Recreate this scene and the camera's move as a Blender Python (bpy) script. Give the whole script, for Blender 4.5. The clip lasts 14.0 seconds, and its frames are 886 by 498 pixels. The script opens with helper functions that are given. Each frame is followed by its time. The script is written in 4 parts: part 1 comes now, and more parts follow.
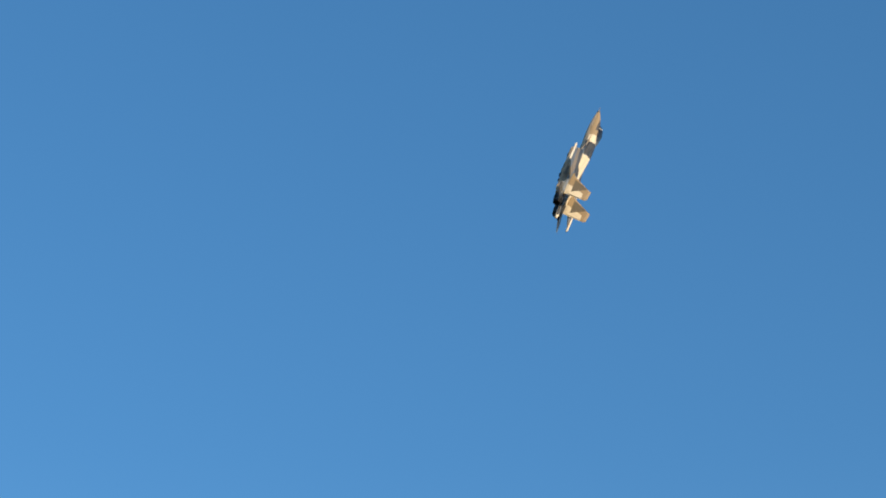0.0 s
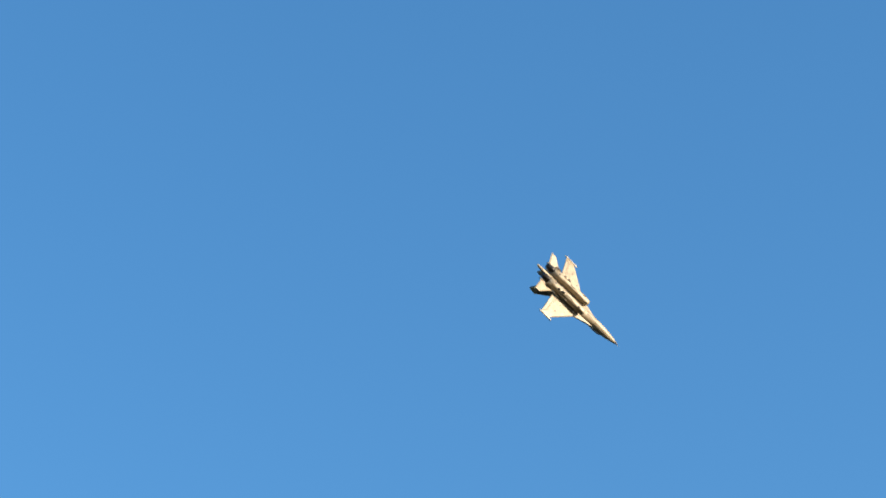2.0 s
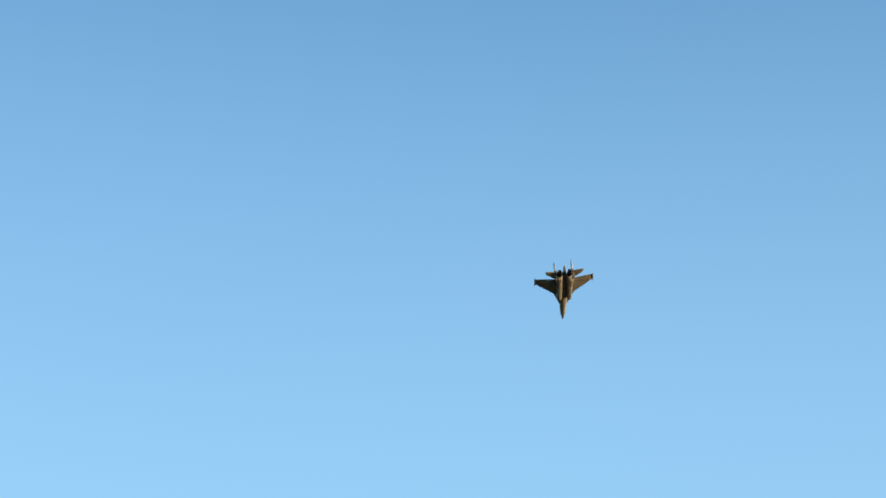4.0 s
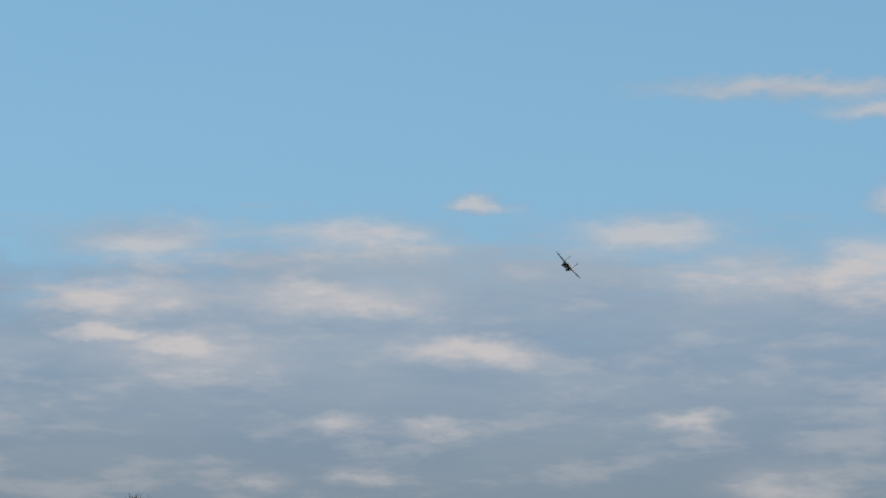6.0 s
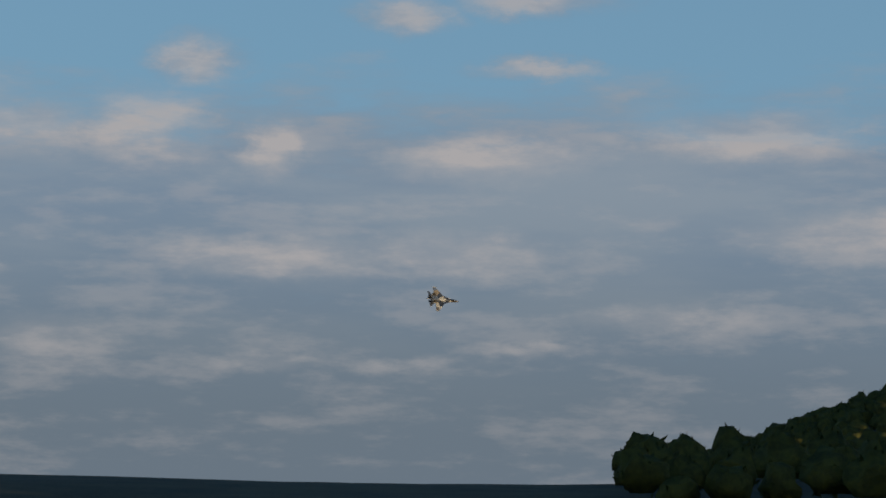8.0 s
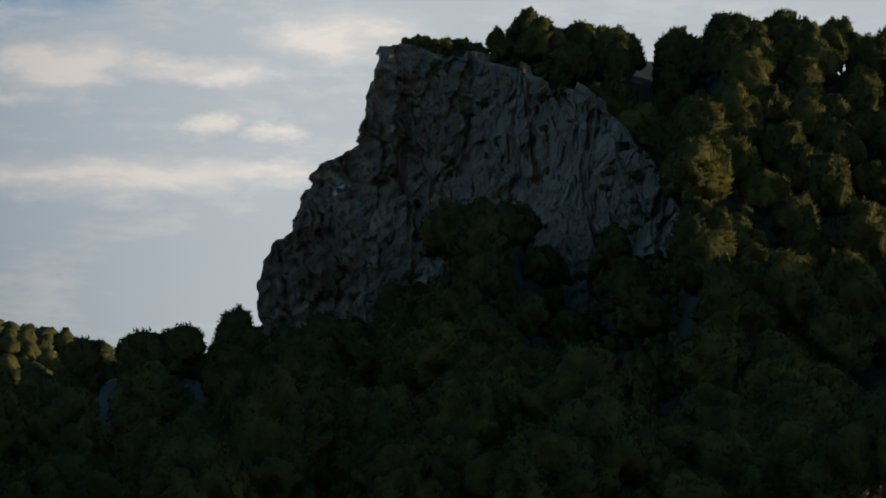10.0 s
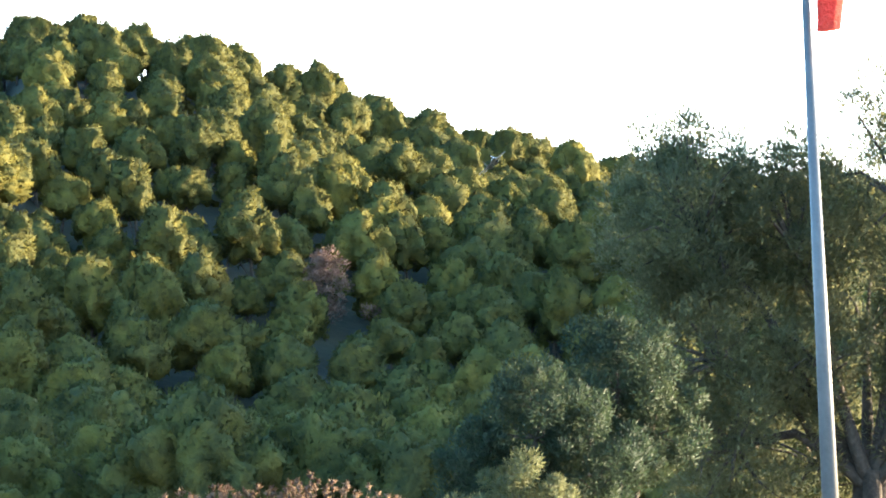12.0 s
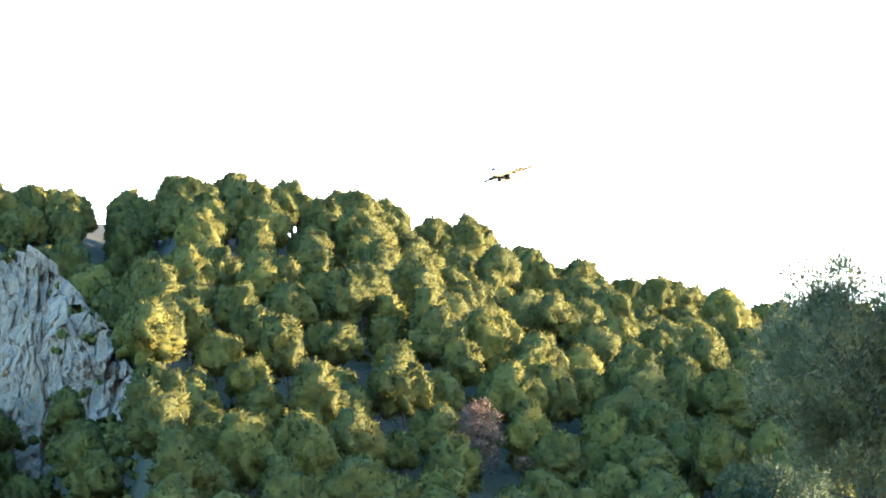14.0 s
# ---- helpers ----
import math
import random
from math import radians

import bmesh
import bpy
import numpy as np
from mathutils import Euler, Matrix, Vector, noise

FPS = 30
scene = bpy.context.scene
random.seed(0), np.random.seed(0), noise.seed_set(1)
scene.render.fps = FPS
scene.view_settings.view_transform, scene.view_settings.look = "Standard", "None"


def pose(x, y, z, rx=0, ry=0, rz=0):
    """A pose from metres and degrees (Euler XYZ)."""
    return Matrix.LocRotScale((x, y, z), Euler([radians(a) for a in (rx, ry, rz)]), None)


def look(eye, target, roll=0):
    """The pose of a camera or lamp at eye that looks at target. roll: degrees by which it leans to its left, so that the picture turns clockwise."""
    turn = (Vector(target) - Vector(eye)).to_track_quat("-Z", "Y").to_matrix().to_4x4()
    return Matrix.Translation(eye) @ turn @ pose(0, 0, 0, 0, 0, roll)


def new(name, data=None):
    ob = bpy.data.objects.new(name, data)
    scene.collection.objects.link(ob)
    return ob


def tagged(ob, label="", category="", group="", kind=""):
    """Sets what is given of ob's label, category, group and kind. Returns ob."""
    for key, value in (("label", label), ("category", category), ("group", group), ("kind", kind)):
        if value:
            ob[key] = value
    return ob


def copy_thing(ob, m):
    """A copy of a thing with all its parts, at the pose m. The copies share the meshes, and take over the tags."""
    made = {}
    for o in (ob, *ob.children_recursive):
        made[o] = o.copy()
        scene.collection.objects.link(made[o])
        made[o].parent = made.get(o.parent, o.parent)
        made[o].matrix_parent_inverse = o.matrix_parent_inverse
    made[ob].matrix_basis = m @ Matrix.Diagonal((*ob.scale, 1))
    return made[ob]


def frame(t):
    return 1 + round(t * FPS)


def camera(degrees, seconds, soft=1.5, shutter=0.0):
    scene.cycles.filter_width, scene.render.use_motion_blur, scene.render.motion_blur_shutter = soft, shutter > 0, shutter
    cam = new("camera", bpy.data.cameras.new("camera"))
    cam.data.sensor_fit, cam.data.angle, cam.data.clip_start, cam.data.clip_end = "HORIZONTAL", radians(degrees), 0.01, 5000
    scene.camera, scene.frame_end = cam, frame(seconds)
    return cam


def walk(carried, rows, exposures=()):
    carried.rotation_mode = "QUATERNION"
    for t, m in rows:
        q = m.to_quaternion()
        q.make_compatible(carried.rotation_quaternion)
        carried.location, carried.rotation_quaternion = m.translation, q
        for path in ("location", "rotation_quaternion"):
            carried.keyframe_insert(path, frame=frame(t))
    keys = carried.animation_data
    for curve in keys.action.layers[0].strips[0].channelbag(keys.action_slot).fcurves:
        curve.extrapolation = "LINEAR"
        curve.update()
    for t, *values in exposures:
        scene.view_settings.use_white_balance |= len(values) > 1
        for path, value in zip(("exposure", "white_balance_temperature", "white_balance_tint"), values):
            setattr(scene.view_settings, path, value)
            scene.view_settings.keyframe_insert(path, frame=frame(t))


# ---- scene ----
# ============ camera ============
EYE = (0.0, 0.0, 1.65)
# seconds, bearing from north to the east, elevation, lean (degrees)
PAN = [
    (0, -62.00, 36.00, 0.00),
    (0.3, -56.00, 38.50, 0.00),
    (0.5, -52.00, 40.00, 0.00),
    (0.8, -45.00, 41.50, 0.00),
    (1, -41.00, 42.00, 0.00),
    (1.2, -37.50, 42.00, 0.00),
    (1.5, -33.00, 41.30, 0.00),
    (1.7, -31.00, 40.00, 0.00),
    (1.8, -30.20, 39.30, 0.00),
    (2, -29.00, 37.50, 0.00),
    (2.5, -27.50, 32.50, 0.00),
    (3, -28.00, 27.00, 0.00),
    (3.5, -31.11, 22.53, 0.08),
    (4, -36.26, 18.03, 0.17),
    (4.5, -41.55, 14.13, 0.25),
    (5.3, -47.62, 9.51, 0.70),
    (5.5, -49.37, 9.06, 0.42),
    (6, -50.05, 7.40, 0.54),
    (6.5, -49.52, 7.03, 0.22),
    (7, -48.42, 6.58, 0.09),
    (7.5, -42.38, 5.78, 0.69),
    (7.7, -39.48, 5.16, 0.40),
    (8, -36.00, 4.73, 0.66),
    (8.6, -27.60, 4.11, 0.62),
    (9.2, -19.06, 3.91, 0.59),
    (9.8, -11.27, 3.90, 0.56),
    (10, -8.99, 3.90, 0.42),
    (10.5, -3.82, 3.91, -0.01),
    (11, -0.01, 3.91, -0.03),
    (11.5, 2.81, 3.94, -0.25),
    (12, 4.51, 3.99, -0.33),
    (12.5, 4.86, 4.02, -0.47),
    (13, 5.05, 5.66, -1.05),
    (13.5, 4.04, 6.75, -1.68),
    (14, 1.62, 6.96, -1.17),
]


def facing(az, el, lean):
    a, e = radians(az), radians(el)
    way = Vector((math.sin(a) * math.cos(e), math.cos(a) * math.cos(e), math.sin(e)))
    return look(EYE, Vector(EYE) + way * 100, lean)


cam = camera(17.0, 14.0, soft=1.75)
walk(cam, [(t, facing(az, el, lean)) for t, az, el, lean in PAN],
     exposures=[(0, 1.6), (1.0, 1.9), (1.5, 2.15), (2.0, 2.2), (2.5, 2.25), (3.0, 2.02), (5.5, 1.0), (6.5, 0.75), (7.5, 0.5), (9.8, 0.2), (10.1, 0.45), (10.5, 1.9), (11.0, 3.15), (11.5, 3.4), (12.0, 3.95), (12.5, 4.2), (14.0, 4.3)])

# ============ light ============
SUN_AZ, SUN_EL = 75.0, 6.0
world = bpy.data.worlds.new("sky")
scene.world = world
world.use_nodes = True


def node(tree, kind, **inputs):
    n = tree.nodes.new(kind)
    for key, value in inputs.items():
        n.inputs[key.replace("_", " ")].default_value = value
    return n


def math_node(tree, op, a, b=None, c=None, clamp=False):
    n = tree.nodes.new("ShaderNodeMath")
    n.operation, n.use_clamp = op, clamp
    for i, v in enumerate((a, b, c)):
        if v is None:
            continue
        if isinstance(v, (int, float)):
            n.inputs[i].default_value = v
        else:
            tree.links.new(v, n.inputs[i])
    return n.outputs[0]


def smooth_node(tree, value, low, high, to_low=0.0, to_high=1.0):
    n = tree.nodes.new("ShaderNodeMapRange")
    n.interpolation_type = "SMOOTHSTEP"
    tree.links.new(value, n.inputs["Value"])
    for key, v in (("From Min", low), ("From Max", high), ("To Min", to_low), ("To Max", to_high)):
        n.inputs[key].default_value = v
    return n.outputs[0]


def mix_node(tree, factor, a, b):
    n = tree.nodes.new("ShaderNodeMix")
    n.data_type = "RGBA"
    for socket, v in ((n.inputs["Factor"], factor), (n.inputs["A"], a), (n.inputs["B"], b)):
        if isinstance(v, (int, float)):
            socket.default_value = v
        elif isinstance(v, tuple):
            socket.default_value = (*v, 1) if socket.type == "RGBA" else v
        else:
            tree.links.new(v, socket)
    return n.outputs["Result"]


# clouds seen from the field: bearing, elevation, half width, half height (degrees)
CLOUDS_WEST = (
    (-46.1, 7.65, 1.9, 0.45), (-44.2, 7.0, 1.7, 0.55), (-41.8, 7.05, 1.4, 0.7), (-40.8, 8.3, 0.9, 0.5), (-51.6, 7.6, 2.1, 0.42),
    (-49.2, 8.25, 0.7, 0.22), (-55.9, 7.5, 2.0, 0.5), (-56.2, 6.4, 1.9, 0.38), (-52.3, 6.4, 2.2, 0.36), (-56.7, 5.7, 0.9, 0.2),
    (-54.9, 5.3, 1.9, 0.55), (-50.3, 3.95, 1.0, 0.2), (-51.9, 4.0, 0.7, 0.22), (-53.4, 2.9, 0.6, 0.2), (-51.5, 2.95, 0.7, 0.15),
    (-49.4, 5.4, 1.3, 0.28), (-45.1, 4.15, 0.6, 0.18), (-43.1, 10.5, 3.0, 0.25), (-41.2, 10.1, 1.4, 0.22), (-43.5, 2.7, 1.2, 0.6))
CLOUDS_MIDDLE = (
    (-36.8, 9.2, 1.0, 0.35), (-35.1, 6.45, 1.7, 0.45), (-35.9, 4.6, 1.8, 0.45), (-39.3, 4.5, 2.2, 0.4), (-39.4, 2.5, 1.0, 0.2),
    (-36.9, 2.5, 1.1, 0.16), (-34.2, 2.8, 0.9, 0.16), (-34.4, 9.5, 1.6, 0.3), (-34.1, 8.2, 1.2, 0.22), (-39.4, 6.6, 0.6, 0.5),
    (-30.0, 7.0, 2.4, 0.5), (-27.0, 5.0, 2.8, 0.45), (-23.0, 7.4, 2.4, 0.5), (-31.5, 3.4, 1.8, 0.3), (-22.5, 4.4, 2.2, 0.35))
CLOUDS_NORTH = (
    (-15.5, 5.2, 3.2, 0.4), (-12.2, 5.3, 1.2, 0.28), (-18.6, 8.3, 1.9, 0.5), (-10.9, 8.0, 1.6, 0.5), (-18.2, 6.7, 1.6, 0.18),
    (-14.0, 7.3, 1.7, 0.24), (-12.3, 6.1, 0.5, 0.16), (-13.5, 6.2, 0.45, 0.2), (-16.6, 7.3, 1.2, 0.5), (-15.0, 10.5, 4.0, 0.7),
    (-4.0, 10.0, 4.0, 0.6), (4.0, 9.0, 4.0, 0.6), (9.0, 11.0, 4.0, 0.7), (0.0, 12.5, 4.5, 0.6), (14.0, 9.0, 4.0, 0.6))


def make_sky():
    tree = world.node_tree
    tree.nodes.clear()
    link = tree.links.new
    sky = tree.nodes.new("ShaderNodeTexSky")
    sky.sky_type, sky.sun_disc = "NISHITA", False
    sky.sun_elevation, sky.sun_rotation = radians(SUN_EL), radians(SUN_AZ)
    sky.air_density, sky.dust_density, sky.ozone_density = 1.0, 0.3, 3.0
    rich = node(tree, "ShaderNodeHueSaturation", Saturation=1.11, Value=1.05)
    link(sky.outputs[0], rich.inputs["Color"])
    coords = tree.nodes.new("ShaderNodeTexCoord")
    xyz = tree.nodes.new("ShaderNodeSeparateXYZ")
    link(coords.outputs["Generated"], xyz.inputs[0])
    az = math_node(tree, "MULTIPLY", math_node(tree, "ARCTAN2", xyz.outputs[0], xyz.outputs[1]), 57.2958)
    el = math_node(tree, "MULTIPLY", math_node(tree, "ARCSINE", xyz.outputs[2]), 57.2958)
    place = tree.nodes.new("ShaderNodeCombineXYZ")
    link(az, place.inputs[0])
    link(el, place.inputs[1])

    def layered(sx, sy, scale, detail, rough, shift=0.0):
        mp = tree.nodes.new("ShaderNodeMapping")
        mp.inputs["Scale"].default_value = (sx, sy, 1)
        mp.inputs["Location"].default_value = (shift, shift, shift)
        link(place.outputs[0], mp.inputs[0])
        n = node(tree, "ShaderNodeTexNoise", Scale=scale, Detail=detail, Roughness=rough)
        link(mp.outputs[0], n.inputs["Vector"])
        return n
    broad = layered(0.16, 0.75, 0.8, 5.0, 0.55).outputs["Fac"]
    streak = layered(0.42, 1.5, 1.0, 6.0, 0.62, 7.3).outputs["Fac"]
    wobble = layered(0.85, 1.6, 1.1, 5.0, 0.65, 3.1).outputs["Color"]
    # the outlines of the single clouds are broken up by noise
    off = tree.nodes.new("ShaderNodeVectorMath")
    off.operation = "MULTIPLY_ADD"
    link(wobble, off.inputs[0])
    off.inputs[1].default_value, off.inputs[2].default_value = (1.8, 0.7, 0), (-0.9, -0.35, 0)
    bent = tree.nodes.new("ShaderNodeVectorMath")
    link(place.outputs[0], bent.inputs[0])
    link(off.outputs[0], bent.inputs[1])
    puffs = None
    for a, e, w, h in CLOUDS_WEST + CLOUDS_MIDDLE + CLOUDS_NORTH:
        mp = tree.nodes.new("ShaderNodeMapping")
        mp.inputs["Scale"].default_value = (1 / w, 1 / h, 0)
        mp.inputs["Location"].default_value = (-a / w, -e / h, 0)
        link(bent.outputs[0], mp.inputs[0])
        ln = tree.nodes.new("ShaderNodeVectorMath")
        ln.operation = "LENGTH"
        link(mp.outputs[0], ln.inputs[0])
        one = smooth_node(tree, ln.outputs["Value"], 0.15, 1.5, 1.0, 0.0)
        puffs = one if puffs is None else math_node(tree, "MAXIMUM", puffs, one)
    # a thin grey sheet below, thinning out upwards
    sheet = math_node(tree, "ADD", math_node(tree, "MULTIPLY", broad, 0.7), math_node(tree, "MULTIPLY", streak, 0.5))
    sheet = math_node(tree, "ADD", sheet, smooth_node(tree, el, 5.0, 11.0, 0.32, -0.50))
    # the sheet thickens and brightens towards the sun
    veil = smooth_node(tree, az, -24.0, -10.0)
    sheet = math_node(tree, "ADD", sheet, math_node(tree, "MULTIPLY", veil, smooth_node(tree, el, 10.0, 24.0, 0.5, 0.0)))
    sheet = smooth_node(tree, sheet, 0.46, 0.80)
    glow = math_node(tree, "MULTIPLY", puffs, smooth_node(tree, streak, 0.30, 0.62, 0.35, 1.0))
    glow = math_node(tree, "MULTIPLY", glow, smooth_node(tree, el, 1.5, 7.0, 0.25, 1.0))
    glow = math_node(tree, "ADD", glow, math_node(tree, "MULTIPLY", smooth_node(tree, streak, 0.46, 0.68), 0.3), clamp=True)
    cover = math_node(tree, "MAXIMUM", math_node(tree, "MULTIPLY", sheet, 0.9), math_node(tree, "MULTIPLY", puffs, 0.74))
    grey = mix_node(tree, smooth_node(tree, broad, 0.35, 0.65), (0.185, 0.245, 0.325), (0.25, 0.295, 0.35))
    grey = mix_node(tree, smooth_node(tree, el, 1.0, 6.5), (0.135, 0.168, 0.208), grey)
    grey = mix_node(tree, veil, grey, (0.56, 0.60, 0.63))
    bright = mix_node(tree, veil, (0.475, 0.425, 0.405), (1.0, 0.90, 0.80))
    cloud = mix_node(tree, math_node(tree, "MULTIPLY", glow, 0.85), grey, bright)
    bg = node(tree, "ShaderNodeBackground", Strength=0.1)
    # pale haze low over the land
    hazy = mix_node(tree, smooth_node(tree, el, 7.0, 32.5, 0.75, 0.0), rich.outputs[0], (1.42, 2.6, 3.78))
    link(hazy, bg.inputs[0])
    cl = node(tree, "ShaderNodeBackground", Strength=0.74)
    link(cloud, cl.inputs[0])
    mix = tree.nodes.new("ShaderNodeMixShader")
    link(cover, mix.inputs[0])
    link(bg.outputs[0], mix.inputs[1])
    link(cl.outputs[0], mix.inputs[2])
    out = tree.nodes.new("ShaderNodeOutputWorld")
    link(mix.outputs[0], out.inputs[0])


make_sky()
sun_data = bpy.data.lights.new("sun", "SUN")
sun_data.energy, sun_data.angle, sun_data.color = 2.15, radians(0.6), (1.0, 0.81, 0.56)
sun = new("sun", sun_data)
SUN_WAY = Vector((math.sin(radians(SUN_AZ)) * math.cos(radians(SUN_EL)), math.cos(radians(SUN_AZ)) * math.cos(radians(SUN_EL)), math.sin(radians(SUN_EL))))
sun.matrix_world = look(SUN_WAY * 300, (0, 0, 0))


# ============ materials ============
def material(name, rough=0.8, metal=0.0):
    m = bpy.data.materials.new(name)
    m.use_nodes = True
    b = m.node_tree.nodes["Principled BSDF"]
    b.inputs["Roughness"].default_value, b.inputs["Metallic"].default_value = rough, metal
    return m, m.node_tree, b


def noise_out(tree, scale, detail=5.0, rough=0.55, vector=None, distortion=0.0):
    n = node(tree, "ShaderNodeTexNoise", Scale=scale, Detail=detail, Roughness=rough, Distortion=distortion)
    if vector is None:
        vector = tree.nodes.new("ShaderNodeTexCoord").outputs["Object"]
    tree.links.new(vector, n.inputs["Vector"])
    return n.outputs["Fac"]


def bump(tree, b, height, strength=0.4, distance=0.02):
    n = node(tree, "ShaderNodeBump", Strength=strength, Distance=distance)
    tree.links.new(height, n.inputs["Height"])
    tree.links.new(n.outputs[0], b.inputs["Normal"])


def varied(name, dark, light, scale=3.0, rough=0.8, metal=0.0, fine=30.0, relief=0.3, depth=0.01):
    """A surface that varies between two colours at two scales, with a little relief."""
    m, t, b = material(name, rough, metal)
    a = noise_out(t, scale)
    c = noise_out(t, fine)
    f = math_node(t, "ADD", math_node(t, "MULTIPLY", a, 0.65), math_node(t, "MULTIPLY", c, 0.35))
    t.links.new(mix_node(t, smooth_node(t, f, 0.33, 0.67), dark, light), b.inputs["Base Color"])
    bump(t, b, c, relief, depth)
    return m


def leafy(name, dark, light, spread=0.5, translucent=0.35, rough=0.6, mottle=14.0, grain=0.9, gloss=0.25):
    """Leaves: colour by plant, by clump and by leaf; light shines through in part."""
    m, t, b = material(name, rough)
    info = t.nodes.new("ShaderNodeObjectInfo")
    geo = t.nodes.new("ShaderNodeNewGeometry")
    clump = noise_out(t, 0.9, 3.0)
    f = math_node(t, "MULTIPLY", geo.outputs["Random Per Island"], 0.18)
    f = math_node(t, "ADD", f, math_node(t, "MULTIPLY", info.outputs["Random"], spread * 0.5))
    f = math_node(t, "ADD", f, math_node(t, "MULTIPLY", smooth_node(t, clump, 0.3, 0.7), 0.45))
    tuft = noise_out(t, mottle, 4.0, 0.65)
    f = math_node(t, "ADD", f, math_node(t, "MULTIPLY", math_node(t, "SUBTRACT", tuft, 0.5), grain))
    col = mix_node(t, math_node(t, "MULTIPLY", f, 0.95, clamp=True), dark, light)
    if grain > 0.5:
        bump(t, b, tuft, 0.9, 0.9 / mottle)
    t.links.new(col, b.inputs["Base Color"])
    b.inputs["Specular IOR Level"].default_value = gloss
    tr = t.nodes.new("ShaderNodeBsdfTranslucent")
    t.links.new(col, tr.inputs[0])
    mix = t.nodes.new("ShaderNodeMixShader")
    mix.inputs[0].default_value = translucent
    t.links.new(b.outputs[0], mix.inputs[1])
    t.links.new(tr.outputs[0], mix.inputs[2])
    t.links.new(mix.outputs[0], t.nodes["Material Output"].inputs[0])
    return m


PINE = leafy("pine_needles", (0.056, 0.067, 0.029), (0.22, 0.195, 0.045), spread=0.8, translucent=0.3, rough=0.75, mottle=3.2, grain=0.62, gloss=0.1)
PINE_YOUNG = leafy("young_pine_needles", (0.1, 0.125, 0.028), (0.3, 0.3, 0.07))
DEAD = leafy("dead_needles", (0.19, 0.115, 0.082), (0.37, 0.235, 0.175), translucent=0.25)
OLIVE = leafy("olive_leaves", (0.11, 0.12, 0.06), (0.33, 0.31, 0.14), translucent=0.6, rough=0.55)
# olive leaves with shade put into the colour, for the two small trees
OLIVE_SHADED = leafy("shaded_olive_leaves", (0.032, 0.056, 0.032), (0.10, 0.135, 0.066), translucent=0.4, rough=0.55)
BUSH = leafy("shrub_leaves", (0.10, 0.12, 0.05), (0.30, 0.30, 0.13), translucent=0.35)
DRY = leafy("dry_seed_heads", (0.14, 0.085, 0.05), (0.38, 0.25, 0.16), translucent=0.25, rough=0.9)
BARK = varied("bark", (0.035, 0.026, 0.02), (0.13, 0.10, 0.075), 2.0, 0.95, fine=18.0, relief=0.7, depth=0.03)
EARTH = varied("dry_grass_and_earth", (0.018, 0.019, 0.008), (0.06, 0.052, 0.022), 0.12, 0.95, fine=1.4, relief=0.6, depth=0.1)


def rock_material():
    m, t, b = material("limestone", 0.9)
    pos = t.nodes.new("ShaderNodeTexCoord").outputs["Object"]
    stretch = t.nodes.new("ShaderNodeMapping")
    stretch.inputs["Scale"].default_value = (1.0, 1.0, 0.28)
    t.links.new(pos, stretch.inputs[0])
    streak = noise_out(t, 0.35, 8.0, 0.65, stretch.outputs[0], 0.6)
    stain = noise_out(t, 0.11, 5.0, 0.6, pos)
    grain = noise_out(t, 2.2, 8.0, 0.7, pos)
    crack = noise_out(t, 0.8, 6.0, 0.7, stretch.outputs[0], 1.2)
    col = mix_node(t, smooth_node(t, streak, 0.40, 0.60), (0.43, 0.31, 0.205), (0.68, 0.50, 0.335))
    col = mix_node(t, smooth_node(t, stain, 0.50, 0.64, 0.0, 0.75), col, (0.55, 0.37, 0.21))
    lichen = noise_out(t, 0.5, 6.0, 0.7, pos, 0.4)
    col = mix_node(t, smooth_node(t, lichen, 0.50, 0.62, 0.0, 0.7), col, (0.26, 0.25, 0.23))
    col = mix_node(t, smooth_node(t, crack, 0.28, 0.36, 0.3, 0.0), col, (0.12, 0.11, 0.10))
    col = mix_node(t, smooth_node(t, grain, 0.3, 0.6, 0.2, 0.0), col, (0.2, 0.19, 0.17))
    t.links.new(col, b.inputs["Base Color"])
    bump(t, b, math_node(t, "ADD", crack, grain), 1.0, 1.2)
    return m


ROCK = rock_material()


# ============ mesh helpers ============
def mesh_from(name, verts, tris, mats, index=None, smooth=False, normals=None):
    verts, tris = np.asarray(verts, dtype=np.float32), np.asarray(tris, dtype=np.int32)
    me = bpy.data.meshes.new(name)
    k = tris.shape[1]
    me.vertices.add(len(verts))
    me.vertices.foreach_set("co", verts.ravel())
    me.loops.add(tris.size)
    me.loops.foreach_set("vertex_index", tris.ravel())
    me.polygons.add(len(tris))
    me.polygons.foreach_set("loop_start", np.arange(0, tris.size, k, dtype=np.int32))
    me.polygons.foreach_set("loop_total", np.full(len(tris), k, dtype=np.int32))
    for m in mats:
        me.materials.append(m)
    if index is not None:
        me.polygons.foreach_set("material_index", np.asarray(index, dtype=np.int32))
    me.polygons.foreach_set("use_smooth", np.full(len(tris), smooth))
    me.update(calc_edges=True)
    if normals is not None:
        me.polygons.foreach_set("use_smooth", np.full(len(tris), True))
        me.normals_split_custom_set_from_vertices(np.asarray(normals, dtype=np.float32))
    return me


def leaf_mesh(name, shape, mat):
    v, f, n = shape
    return mesh_from(name, v, f, [mat], normals=n)


def part(name, bm, mat, parent=None, label="", smooth=True):
    me = bpy.data.meshes.new(name)
    bmesh.ops.recalc_face_normals(bm, faces=bm.faces)
    for f in bm.faces:
        f.smooth = smooth
    bm.to_mesh(me)
    bm.free()
    for m in mat if isinstance(mat, (list, tuple)) else (mat,):
        me.materials.append(m)
    ob = new(name, me)
    ob.parent = parent
    if label:
        ob["label"] = label
    return ob


